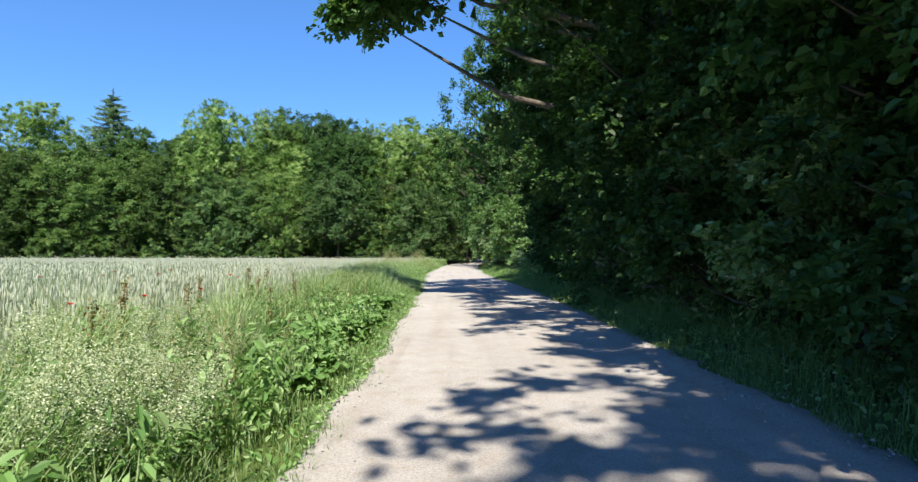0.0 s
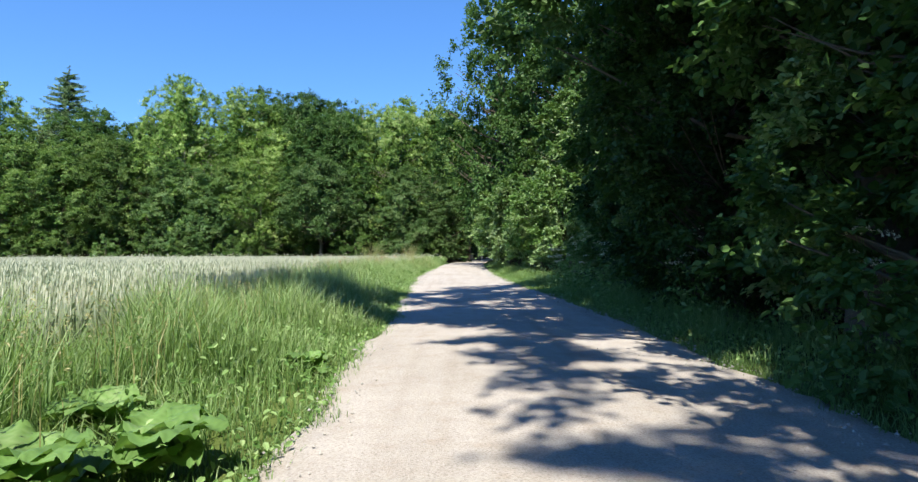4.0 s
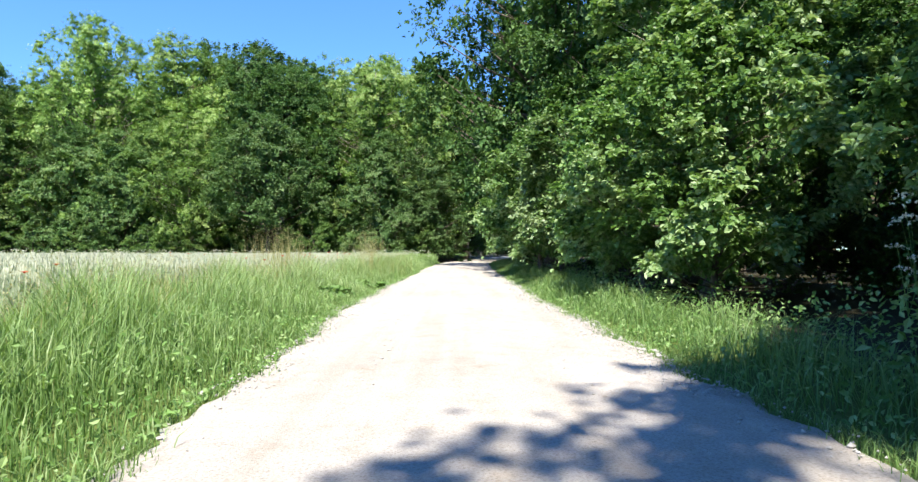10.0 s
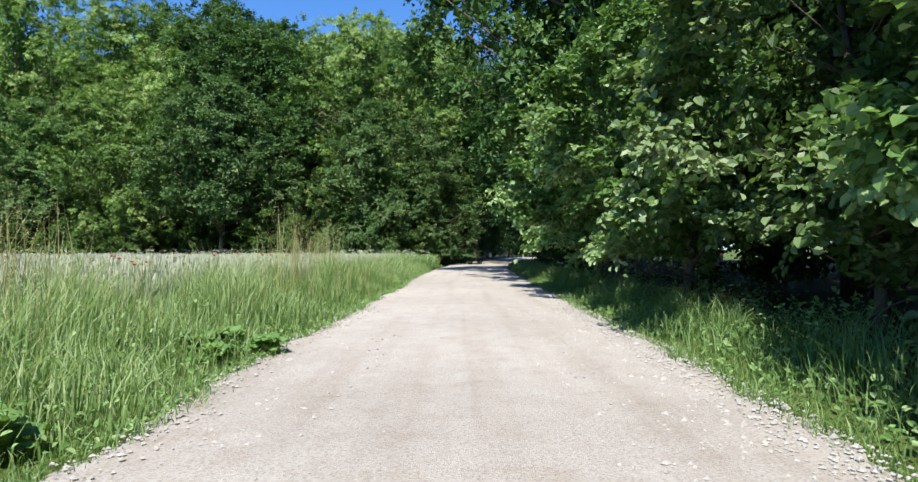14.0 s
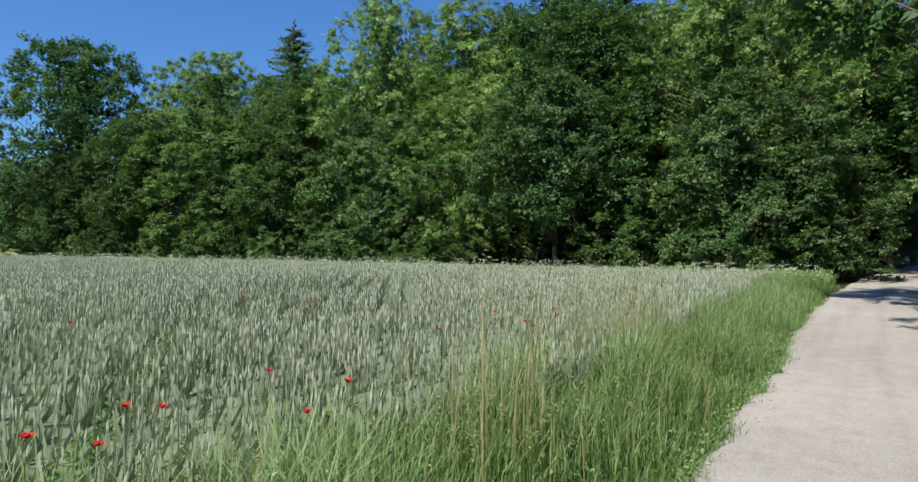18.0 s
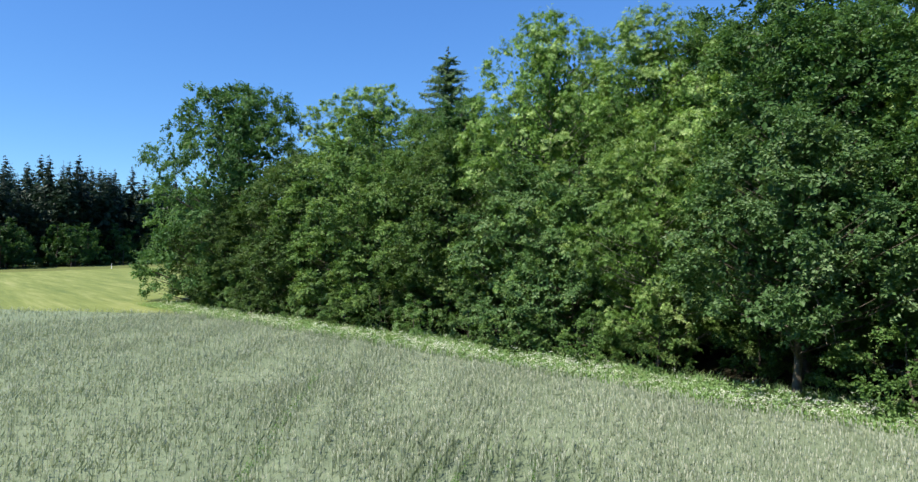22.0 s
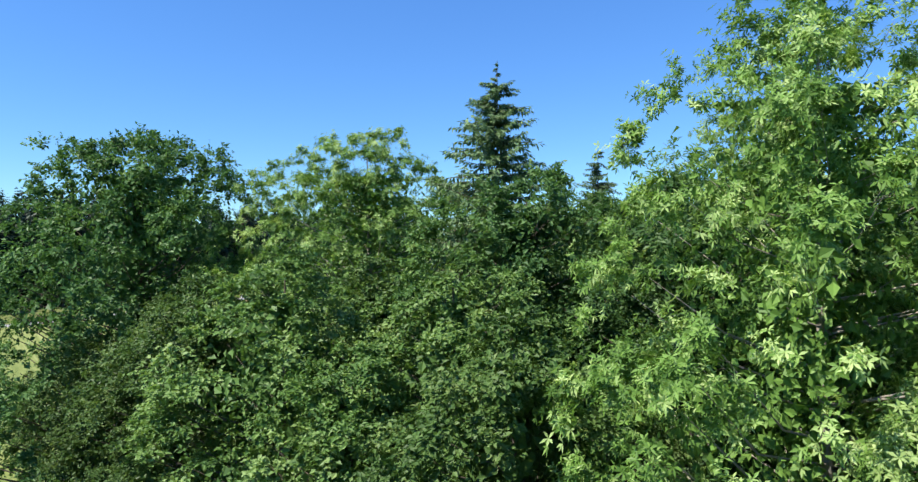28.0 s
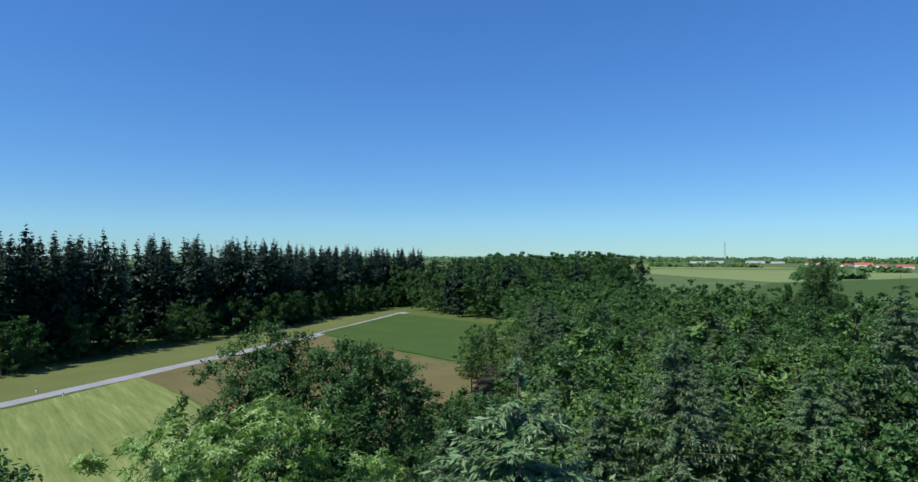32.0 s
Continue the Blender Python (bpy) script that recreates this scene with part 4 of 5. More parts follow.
shrub_b = broadleaf("shrub", 8, 5.5, 2.4, 0.0, M_HAZEL, 0.14, 8000, 90, "oval", (0, 0), 0.06, label="light green leafy shrub at the wood's edge", category="shrub", group="edge shrubs", clump_r=0.16, core=500, core_size=0.24)
wood_a = broadleaf("wood_tree", 9, 18, 5.2, 3, M_OAK, 0.32, 8000, 220, "dome", (0, 0), 0.22, label="dark green tree deep in the wood", group="wood trees", core=800, core_size=0.6)
wood_b = broadleaf("wood_tree", 10, 16.5, 5.0, 3, M_BEECH, 0.32, 8000, 220, "oval", (0, 0), 0.2, label="green broadleaf tree in the wood", group="wood trees", core=800, core_size=0.6)
spruce_a = conifer("spruce_tree", 12, 26.6, 4.8, M_SPRUCE, 48, 8, 18, base=0.2, slope=0.66, power=0.9, droop=0.22, label="tall blue-green spruce rising above the wood", group="spruces", trunk_r=0.25, bare=0.9, spray=0.21, cap=0.4)
spruce_b = conifer("spruce_tree", 13, 20, 4.4, M_SPRUCE, 36, 8, 18, base=0.15, slope=0.5, label="grey-green spruce in the wood", group="spruces", spray=0.17, cap=0.34)
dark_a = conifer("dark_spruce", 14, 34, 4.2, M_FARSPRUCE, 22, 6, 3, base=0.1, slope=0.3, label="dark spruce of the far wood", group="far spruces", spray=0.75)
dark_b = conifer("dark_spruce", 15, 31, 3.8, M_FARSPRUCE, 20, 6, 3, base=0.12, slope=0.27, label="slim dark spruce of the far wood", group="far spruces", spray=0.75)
far_a = broadleaf("far_tree", 16, 14, 5.2, 0.4, M_SHADEOAK, 0.6, 1700, 60, "dome", (0, 0), 0.2, label="rounded dark green tree of the far wood", group="far trees", clump_r=0.18, core=150, core_size=1.0)
far_b = broadleaf("far_tree", 26, 15, 4.8, 0.4, M_BEECH, 0.6, 1700, 60, "oval", (0, 0), 0.2, label="rounded mid-green tree of the far wood", group="far trees", clump_r=0.18, core=150, core_size=1.0)
hedge_a = broadleaf("hedge_tree", 17, 15, 5.0, 0.4, M_SHADEOAK, 0.14, 56000, 560, "wide", (-0.8, 0.6), 0.26, full=True, label="tall dark tree overhanging the track", group="hedge trees", clump_r=0.14, core=13000, core_size=0.26)
hedge_b = broadleaf("hedge_tree", 18, 11, 3.6, 0.1, M_SHADEOAK, 0.12, 52000, 520, "oval", (-0.4, 0.2), 0.18, full=True, label="dense green tree in the hedge beside the track", group="hedge trees", clump_r=0.14, core=9000, core_size=0.2)
hazel_a = broadleaf("hazel_bush", 19, 5.6, 2.4, 0.6, M_HAZEL, 0.115, 26000, 260, "oval", (-0.2, -0.1), 0.07, full=True, label="broad-leaved hazel bush lit by the sun", category="shrub", group="hazel bushes", clump_r=0.13, core=4200, core_size=0.14)
big_oak = broadleaf("big_oak", 20, 26, 8.4, 10.0, M_OAK, 0.25, 80000, 760, "wide", (-1.2, 0), 0.5, extra=((-8.7, 2.2, 8.9, 0.9), (-7.5, 1.9, 9.4, 1.1), (-6.2, 1.4, 10.0, 1.2), (-9.6, 3.0, 12.0, 1.3), (-8.4, 4.6, 14.0, 1.4), (-11.5, 1.0, 12.5, 1.6), (-10.5, 3.2, 14.0, 1.6), (-11.0, -1.0, 14.5, 1.5), (-9.0, 0.5, 15.0, 1.6)), label="very tall dark oak leaning over the track", group="hedge trees", clump_r=0.1, core=3200, core_size=0.45)
lime_a = broadleaf("lime_tree", 61, 9.6, 2.7, 0.6, M_HAZEL, 0.14, 28000, 340, "oval", (-0.3, 0), 0.11, full=True, label="young sunlit lime tree rising out of the hedge", group="hedge trees", bark=M_PALEBARK, clump_r=0.13, core=2200, core_size=0.24)

# ---- trees: places ----
R2 = random.Random(5)
planted = set()
K = dict(A=ash_a, E=ash_c, B=ash_b, C=beech_a, D=beech_b, O=oak_a, P=oak_b, s=shrub_a, t=shrub_b, w=wood_a, v=wood_b, S=spruce_a, Q=spruce_b, X=dark_a, Y=dark_b, F=far_a, G=far_b, H=hedge_a, J=hedge_b, Z=hazel_a, W=big_oak, L=lime_a, M=maple_b)


def plant(kind, x, y, s=1.0, turn=0.0):
    ob = K[kind]
    if kind in planted:
        return again(ob, x, y, s, turn)
    planted.add(kind)
    return put_at(ob, x, y, s, turn)


# the wood's edge behind the wheat, from its far corner to the track
for row in (("O", -72, 81.5, (1.0, 1.09), 0), ("C", -75.5, 78.5, 0.65, 0), ("C", -67, 78, 0.7, 220), ("C", -61, 81.5, 0.88, 40), ("C", -57, 80.5, 0.9, 160), ("C", -50.5, 81.5, 0.98, 0), ("E", -61.8, 92.5, (1.1, 1.06), 10), ("C", -45, 85.5, 0.98, 250), ("C", -39.5, 83, 0.88, 130),
            ("A", -33.6, 87.6, (0.95, 1.07), 0), ("A", -27.5, 91, 1.02, 120), ("B", -42, 100.5, 1.28, 40), ("B", -24, 88.5, 0.98, 30), ("D", -33.5, 83.5, 0.8, 70), ("C", -27, 86, 0.85, 200), ("B", -22.8, 82.6, 0.72, 100), ("M", -15.4, 80.4, 1.0, 0), ("s", -18.2, 83.6, 0.9, 70), ("s", -13.6, 84, 0.95, 170), ("P", -17, 86, 0.95, 300), ("P", -21, 94, 1.2, 0), ("P", -27, 100, 1.3, 90), ("P", -18.5, 104, 1.25, 190),
            ("P", -13.5, 87, 0.95, 190), ("B", -13, 96, 1.22, 70), ("B", -7, 87, 1.05, 200), ("B", -4, 92, 1.15, 300), ("A", -9, 101, 1.08, 210), ("S", -52.8, 95, 1.01, 0),
            ("s", -11.5, 79.8, 0.95, 0), ("t", -6, 81, 0.9, 0), ("s", -3, 83, 0.9, 80), ("t", -8.5, 81.5, 0.8, 120), ("s", -30, 79.8, 0.8, 50), ("t", -38.5, 79, 0.6, 10), ("s", -47, 78.6, 0.7, 200), ("s", -59, 77, 0.8, 20), ("s", -66, 77.5, 0.9, 220), ("s", -25, 80, 0.7, 10), ("t", -53, 78.2, 0.6, 100), ("s", -74, 80, 0.9, 120), ("O", -86, 110, 1.0, 100), ("P", -93, 106, (1.1, 1.22), 50), ("P", -96, 103.5, 0.85, 150), ("P", -90, 102, 0.75, 250), ("w", -92, 121, 0.92, 30), ("v", -86, 122, 0.98, 110), ("w", -80, 113, 0.95, 210), ("v", -98, 124, 0.85, 10), ("P", -82, 122, 0.88, 70), ("P", -79, 118, 0.95, 150), ("C", -54, 88, 0.95, 300), ("P", -74, 107, 0.9, 20), ("w", -88, 124, 0.9, 0), ("v", -96, 131, 0.75, 90), ("w", -82, 131, 0.9, 200), ("P", -99, 116, 0.75, 10)):
    plant(*row)
# the hedge and trees beside the track
for row in (("H", 5.4, 12, 0.8, 0), ("H", 6.2, 5, 0.9, 130), ("H", 6.4, -2.8, 0.95, 250), ("H", 6.8, -9, 1.0, 20), ("H", 6.4, -16, 1.0, 170), ("H", 7.4, 20.5, 1.15, 60), ("W", 5.2, 15.4, (0.9, 0.87), 0), ("W", 5.1, 18.9, (0.78, 0.83), 195), ("W", 6.7, 6.6, (0.9, 0.9), 192), ("W", 6.2, -1.5, (0.92, 0.92), 170), ("W", 6.4, -10.5, (0.92, 0.9), 188), ("J", 5.8, 2.5, 0.8, 0), ("J", 4.6, -1.5, 0.85, 50), ("J", 4.8, -6, 0.9, 150), ("H", 6.6, -5.5, 0.9, 210), ("H", 9.8, 18.5, (1.2, 1.35), 100), ("H", 7.9, 29, (0.85, 1.4), 30), ("J", 5.2, 5.2, 0.72, 0), ("J", 5.2, 1.2, 0.75, 140), ("Z", 5.0, 3.6, 0.75, 60), ("Z", 5.0, 8.2, 0.75, 200), ("Z", 5.0, 0.2, 0.8, 290), ("J", 8.2, 26, 0.9, 70), ("Z", 7.6, 33, 0.9, 15), ("Z", 7.8, 36.5, 0.9, 100), ("Z", 6.8, 29.5, 0.9, 190), ("J", 9.2, 29.5, 1.0, 270), ("J", 8.4, 22, 0.9, 170), ("D", -6.5, 82.8, 0.75, 60), ("D", -2.6, 84.5, 0.7, 260), ("J", 5.4, 9.8, 0.8, 90), ("J", 4.8, 16.5, 0.8, 200), ("J", 4.8, 22.5, 0.7, 310), ("J", 5.8, 27.5, 0.7, 10), ("J", 7.4, 30, 1.05, 130),
            ("Z", 5.3, 6, 0.8, 30), ("Z", 5.3, 13, 0.75, 210), ("Z", 5.3, 19.5, 0.8, 0), ("Z", 5.2, 25, 0.75, 90), ("Z", 5, 30, 0.68, 200), ("Z", 5.5, 34.5, 0.72, 20), ("Z", 4.7, 40.4, 0.9, 60), ("Z", 4.3, 43.3, 0.95, 140), ("Z", 4.3, 47.5, 1.0, 260), ("Z", 3.9, 51.5, 1.1, 50), ("L", 5.9, 43.6, 1.0, 0), ("L", 6.8, 49, 0.9, 120),
            ("H", 7.7, 25.2, (0.95, 1.4), 70), ("H", 12.8, 29, 1.0, 170), ("J", 13.4, 36, 1.3, 270), ("J", 10.4, 33, 0.62, 40), ("J", 10.6, 38.5, 0.7, 100), ("J", 10.2, 44.5, 0.8, 190), ("J", 8.8, 50, 0.95, 280), ("J", 7.8, 56, 1.1, 20), ("Z", 3.7, 55.4, 1.15, 150), ("Z", 4.0, 59.5, 1.2, 250), ("H", 5.6, 69, 1.15, 0), ("P", 10.5, 57, 1.1, 20), ("W", 14, 60, (0.9, 0.95), 150), ("P", 5.6, 64, (1.16, 1.5), 60), ("W", 9.6, 26.6, (0.8, 0.82), 150), ("s", 11.5, 27, 1.2, 0), ("s", 12.4, 31, 1.3, 60), ("s", 12.8, 35, 1.3, 120), ("s", 12.6, 38.5, 1.2, 200), ("s", 13, 42, 1.3, 270), ("s", 11.8, 46, 1.2, 20), ("s", 12.4, 50, 1.3, 140), ("s", 7, 130.5, 1.5, 0), ("s", 9.6, 131.5, 1.6, 90), ("s", 12.2, 132, 1.6, 180), ("s", 15, 131, 1.5, 270), ("H", 10, 136, 1.1, 60), ("J", 5.8, 66.5, 0.8, 130), ("J", 6, 75, 1.0, 0), ("H", 8, 84, 1.2, 10), ("H", 9.5, 94, 1.2, 100), ("B", 3.5, 122, 1.0, 0), ("B", -2, 110, 1.0, 50), ("s", 0.5, 116, 1.0, 0), ("s", -2.6, 97, 0.9, 140), ("t", -1.6, 104, 0.8, 20), ("s", 4.5, 124, 1.2, 70), ("t", 8.5, 104, 1.0, 20), ("s", 7.6, 90, 1.0, 0)):
    plant(*row)
# trees added behind the hedge, hardly seen, to block light leaking through it
for i in range(46):
    yy = -18 + i * 2.6
    plant(R2.choice("wv"), R2.uniform(17 if 40 < yy < 62 else 12, 27), yy + R2.uniform(-1, 1), R2.uniform(0.5, 0.62) if 22 < yy < 44 else R2.uniform(0.75, 0.95), R2.uniform(0, 360))
# the depth of the wood, in jittered rows
TAKEN = ((-61.5, 92.5), (-36, 94), (-30, 92.5), (-43, 99), (-21, 94), (-27, 100), (-13, 96), (-4, 92), (-9, 101), (-52.8, 95), (-18.5, 104), (-86, 110), (-93, 106), (-79, 118), (-80, 104))
TALL = dict(C=17, D=15, P=19, Q=20, w=18, v=16.5, F=14, G=15)


def tall(x, y_):
    """The older half of the wood, away from its field corner."""
    return (x + 40) * 23.6 + (y_ - 82.6) * 20.9 > -60


depth_rows = []
y = 93.0
while y < 330:
    step = 6.4 if y < 130 else 8.0 if y < 200 else 10.5
    x = -86 - (y - 134) * 1.03 if y > 120 else -66 - (y - 92) * 0.2
    while x < min(4, -8 - 0.26 * (y - 92) + (24 if y < 110 else 0)):
        xx, yy = x + R2.uniform(-2, 2), y + R2.uniform(-2, 2)
        if all(math.hypot(xx - ox, yy - oy) > 4.2 for ox, oy in TAKEN):
            if y < 130:
                kind = R2.choice("CPQCQP") if y < 112 and x > -70 else R2.choice("wvQwvQ")
                plant(kind, xx, yy, R2.uniform(18.5, 22.5) / TALL[kind] if tall(xx, yy) else R2.uniform(0.85, 1.1), R2.uniform(0, 360))
            elif y < 200:
                kind = R2.choice("wvFGQQ")
                plant(kind, xx, yy, R2.uniform(17.5, 21.5) / TALL[kind] if tall(xx, yy) else R2.uniform(0.95, 1.2), R2.uniform(0, 360))
            else:
                depth_rows.append((R2.choice("FG"), xx, yy, R2.uniform(0.95, 1.35), R2.uniform(0, 360)))
        x += step
    y += step
for row in (("Q", -61.6, 115.5, (1.0, 1.28), 0), ("Q", -44.4, 110.5, (1.1, 1.33), 70), ("Q", -72, 134.6, 1.1, 0), ("Q", -66, 128, 1.0, 90), ("Q", -61, 136, 1.05, 200), ("Q", -73, 146, 1.0, 20), ("Q", -47, 103, 1.0, 60), ("Q", -37, 112, 1.05, 140), ("w", -140, 348, 1.3, 20), ("w", -147, 177, 0.75, 0), ("v", -142, 171, 0.8, 90), ("w", -152, 186, 0.7, 200), ("P", -98, 234, (1.0, 1.48), 0), ("Q", -59, 144, (1.25, 1.36), 30), ("Q", -54, 139, (1.2, 1.3), 100), ("Q", -50, 146, (1.2, 1.36), 220), ("s", -43, 79.5, 0.9, 60), ("t", -34.5, 80, 0.7, 160), ("s", -21.5, 80.3, 0.8, 250), ("t", -50, 78.8, 0.7, 20), ("s", -18.5, 86.5, 1.2, 0), ("s", -14.5, 88, 1.3, 90), ("s", -11, 87.5, 1.2, 200), ("s", -21, 88.5, 1.2, 300), ("s", -16.5, 91, 1.4, 40), ("s", -56, 77.8, 0.8, 310), ("t", -63, 77.4, 0.7, 90), ("s", -70.5, 77.2, 0.8, 140), ("D", -28.5, 83, 0.75, 300), ("C", -45.5, 81.5, 0.8, 20)):
    plant(*row)


def joined_wood(name, kinds, places, label):
    """Trees too far off to be told apart, as one mass: (kind, x, y, size, turn) rows."""
    V, F, Tn, n = [], [], [], 0
    for kind, x, y_, s, turn in places:
        me = [c for c in K[kind].children if c.name.startswith("crown")][0].data
        if kind not in kinds:
            v = np.empty(len(me.vertices) * 3, np.float32)
            me.vertices.foreach_get("co", v)
            t = np.empty(len(me.vertices), np.float32)
            me.attributes["tone"].data.foreach_get("value", t)
            kinds[kind] = (v.reshape(-1, 3), t)
        v, t = kinds[kind]
        c, sn = math.cos(radians(turn)) * s, math.sin(radians(turn)) * s
        V.append(np.stack([v[:, 0] * c - v[:, 1] * sn + x, v[:, 0] * sn + v[:, 1] * c + y_, v[:, 2] * s], 1))
        Tn.append(t)
        n += len(v)
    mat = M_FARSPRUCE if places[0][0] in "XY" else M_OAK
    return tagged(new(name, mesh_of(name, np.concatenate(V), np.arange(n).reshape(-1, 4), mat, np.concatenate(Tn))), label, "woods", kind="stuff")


joined_wood("wood_depth", {}, depth_rows, "far crowns of the mixed wood, seen from above")


def mixed_wood():
    """Behind the green field, towards the horizon."""
    rows, leafy = [], []
    for i in range(260):
        q, d = R2.uniform(0, 1), R2.uniform(0, 1) ** 1.2
        x, y_ = -345 + q * (122 + 40 * d) - d * 150, 272 - 4 * q + d * 250
        kind = R2.choice("FGFGX") if d < 0.3 else R2.choice("XFGFGG")
        (rows if kind in "XY" else leafy).append((kind, x, y_, R2.uniform(0.72, 0.88) if kind == "X" else R2.uniform(1.35, 1.7) * (1 + 0.35 * d), R2.uniform(0, 360)))
    joined_wood("mixed_conifers", {}, rows, "dark conifers of the far mixed wood")
    joined_wood("mixed_broadleaves", {}, leafy, "green broadleaf trees of the far mixed wood")


def spruce_wood():
    """The dark wood beyond the road: single trees along its face, the depth joined."""
    rows = []
    for i in range(640):
        q = R2.uniform(-0.95, 1.55)
        d = R2.uniform(0, 1) ** 1.3 * 62
        x, y_ = -228 - 88 * q - d * 0.87, 97 + 157 * q - d * 0.49
        turn, fade = R2.uniform(0, 360), 0.82 if q < 0 else 1.03 - 0.07 * max(0.0, q - 0.3)
        if d < 9:
            plant("F", x, y_, R2.uniform(0.7, 1.05), turn)
        elif d < 22:
            plant(R2.choice("XY"), x, y_, R2.uniform(0.94, 1.1) * fade, turn)
        else:
            rows.append((R2.choice("XY"), x, y_, R2.uniform(0.97, 1.12) * fade, turn))
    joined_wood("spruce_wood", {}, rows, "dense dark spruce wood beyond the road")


mixed_wood()
spruce_wood()


# ---- plants of the verge and field ----
def stems_mesh(name, paths, mat, tone=0.3):
    v, f = tubes(paths, 5)
    return mesh_of(name, v, f, mat, np.full(len(v), tone), smooth=True)


def cow_parsley(seed, H, label, group):
    """Branched stems with divided leaves low down and flat white umbels on top, each umbel a part."""
    rng = np.random.default_rng(seed)
    top = new("cow_parsley")
    paths, tops = [], []
    for i in range(4):
        a, h = rng.uniform(0, 6.28), H * rng.uniform(0.75, 1.0)
        foot = np.array([rng.normal(0, 0.05), rng.normal(0, 0.05), -0.02])
        head = np.array([math.cos(a) * 0.22 * H, math.sin(a) * 0.22 * H, h])
        mid = foot * 0.4 + head * 0.6 - np.array([0, 0, 0.05 * H])
        paths.append([(foot, 0.006), (mid, 0.004), (head, 0.002)])
        tops.append(head)
        for j in range(2):
            b = a + rng.uniform(-1.6, 1.6)
            e = mid + np.array([math.cos(b) * 0.16, math.sin(b) * 0.16, h * 0.33 * rng.uniform(0.8, 1.1)])
            paths.append([(mid, 0.003), (mid * 0.5 + e * 0.5, 0.0025), (e, 0.0015)])
            tops.append(e)
    part("stem", stems_mesh("cow_parsley_stem", paths, M_HERB), top)
    n = 160
    pos = np.stack([rng.normal(0, 0.2, n), rng.normal(0, 0.2, n), rng.uniform(0.05, 0.6, n) * H], 1)
    v, f, t = leaves(rng, pos, unit(pos * np.array([1, 1, 0.2])), 0.09, aspect=0.5)
    part("foliage", mesh_of("cow_parsley_foliage", v, f, M_HERB, t), top)
    for e in tops:
        heads = np.stack([np.cos(np.arange(9) * 2.4), np.sin(np.arange(9) * 2.4)], 1) * 0.075 * np.sqrt(np.arange(9) / 9.0)[:, None]
        c = np.repeat(np.concatenate([heads, -3.2 * (heads ** 2).sum(1)[:, None]], 1), 6, 0)
        tip = unit(np.array([rng.normal(0, 0.35), rng.normal(0, 0.35), 1.0]))
        p = e + c + rng.normal(0, 0.007, c.shape) - np.outer(c[:, 0] * tip[0] + c[:, 1] * tip[1], [0, 0, 1.0])
        v, f, t = leaves(rng, p, np.tile(tip, (len(p), 1)), 0.017, aspect=0.9, up=0.4, wild=0.5)
        part("umbel", mesh_of("umbel", v, f, M_FLOWER, t), top, "flat white flower umbel")
    return tagged(top, label, "wild flower", group)


def bedstraw(seed, label):
    """A bushy plant with small leaves in whorls under froths of tiny whitish flowers."""
    rng = np.random.default_rng(seed)
    top = new("bedstraw_plant")
    paths, P, Fl = [], [], []
    for i in range(16):
        a, r, h = rng.uniform(0, 6.28), rng.uniform(0.05, 0.42), rng.uniform(0.45, 0.85)
        head = np.array([math.cos(a) * r, math.sin(a) * r, h])
        paths.append([(np.array([0, 0, -0.02]), 0.004), (head * np.array([0.5, 0.5, 0.6]), 0.003), (head, 0.0015)])
        q = rng.uniform(0.2, 0.9, 40)[:, None]
        P.append(head * q + rng.normal(0, 0.05, (40, 3)))
        Fl.append(head + rng.normal(0, 1, (260, 3)) * np.array([0.045, 0.045, 0.06]))
    part("stem", stems_mesh("bedstraw_stem", paths, M_HERB), top)
    p = np.concatenate(P)
    v, f, t = leaves(rng, p, unit(p), 0.05, aspect=0.4)
    part("foliage", mesh_of("bedstraw_foliage", v, f, M_HERB, t), top)
    p = np.concatenate(Fl)
    v, f, t = leaves(rng, p, np.tile([0, 0, 1.0], (len(p), 1)), 0.0115, aspect=0.9)
    part("blossom", mesh_of("bedstraw_blossom", v, f, M_BEDSTRAW, t), top, "froth of tiny greenish-white flowers")
    return tagged(top, label, "wild flower", "bedstraw plants")


M_BEDSTRAW = leaf_mat("bedstraw_flowers", (0.28, 0.36, 0.18), (0.44, 0.5, 0.31), (0.62, 0.66, 0.5), trans=0.3, vary=0.05)


def big_leaf(name, L, W, cup, mat, tone):
    """A broad, wavy leaf that rises and droops along +x."""
    nu, nv = 11, 9
    u, w = np.meshgrid(np.linspace(0, 1, nu), np.linspace(-1, 1, nv), indexing="ij")
    width = W * np.sin(np.pi * np.clip(u * 0.92 + 0.06, 0, 1)) ** 0.6 * (1 - 0.25 * u)
    x, y_ = L * u - 0.1 * L * np.abs(w) * (u < 0.2), width * w * (1 + 0.07 * np.sin(17 * u))
    z = L * (0.55 * u - 0.62 * u ** 2) + cup * np.abs(w) ** 1.5 * width + L * (0.05 * np.sin(9 * u + 5 * w) + 0.09 * w ** 2 * np.sin(15 * u + 2 * w))
    v = np.stack([x, y_, z], -1).reshape(-1, 3)
    i, j = np.meshgrid(np.arange(nu - 1), np.arange(nv - 1), indexing="ij")
    f = np.stack([i * nv + j, (i + 1) * nv + j, (i + 1) * nv + j + 1, i * nv + j + 1], -1).reshape(-1, 4)
    return mesh_of(name, v, f, mat, np.clip(tone + (0.25 * (1 - np.abs(w)) + 0.12 * np.sin(22 * u - 9 * np.abs(w))).ravel() - 0.05, 0, 1), smooth=True)


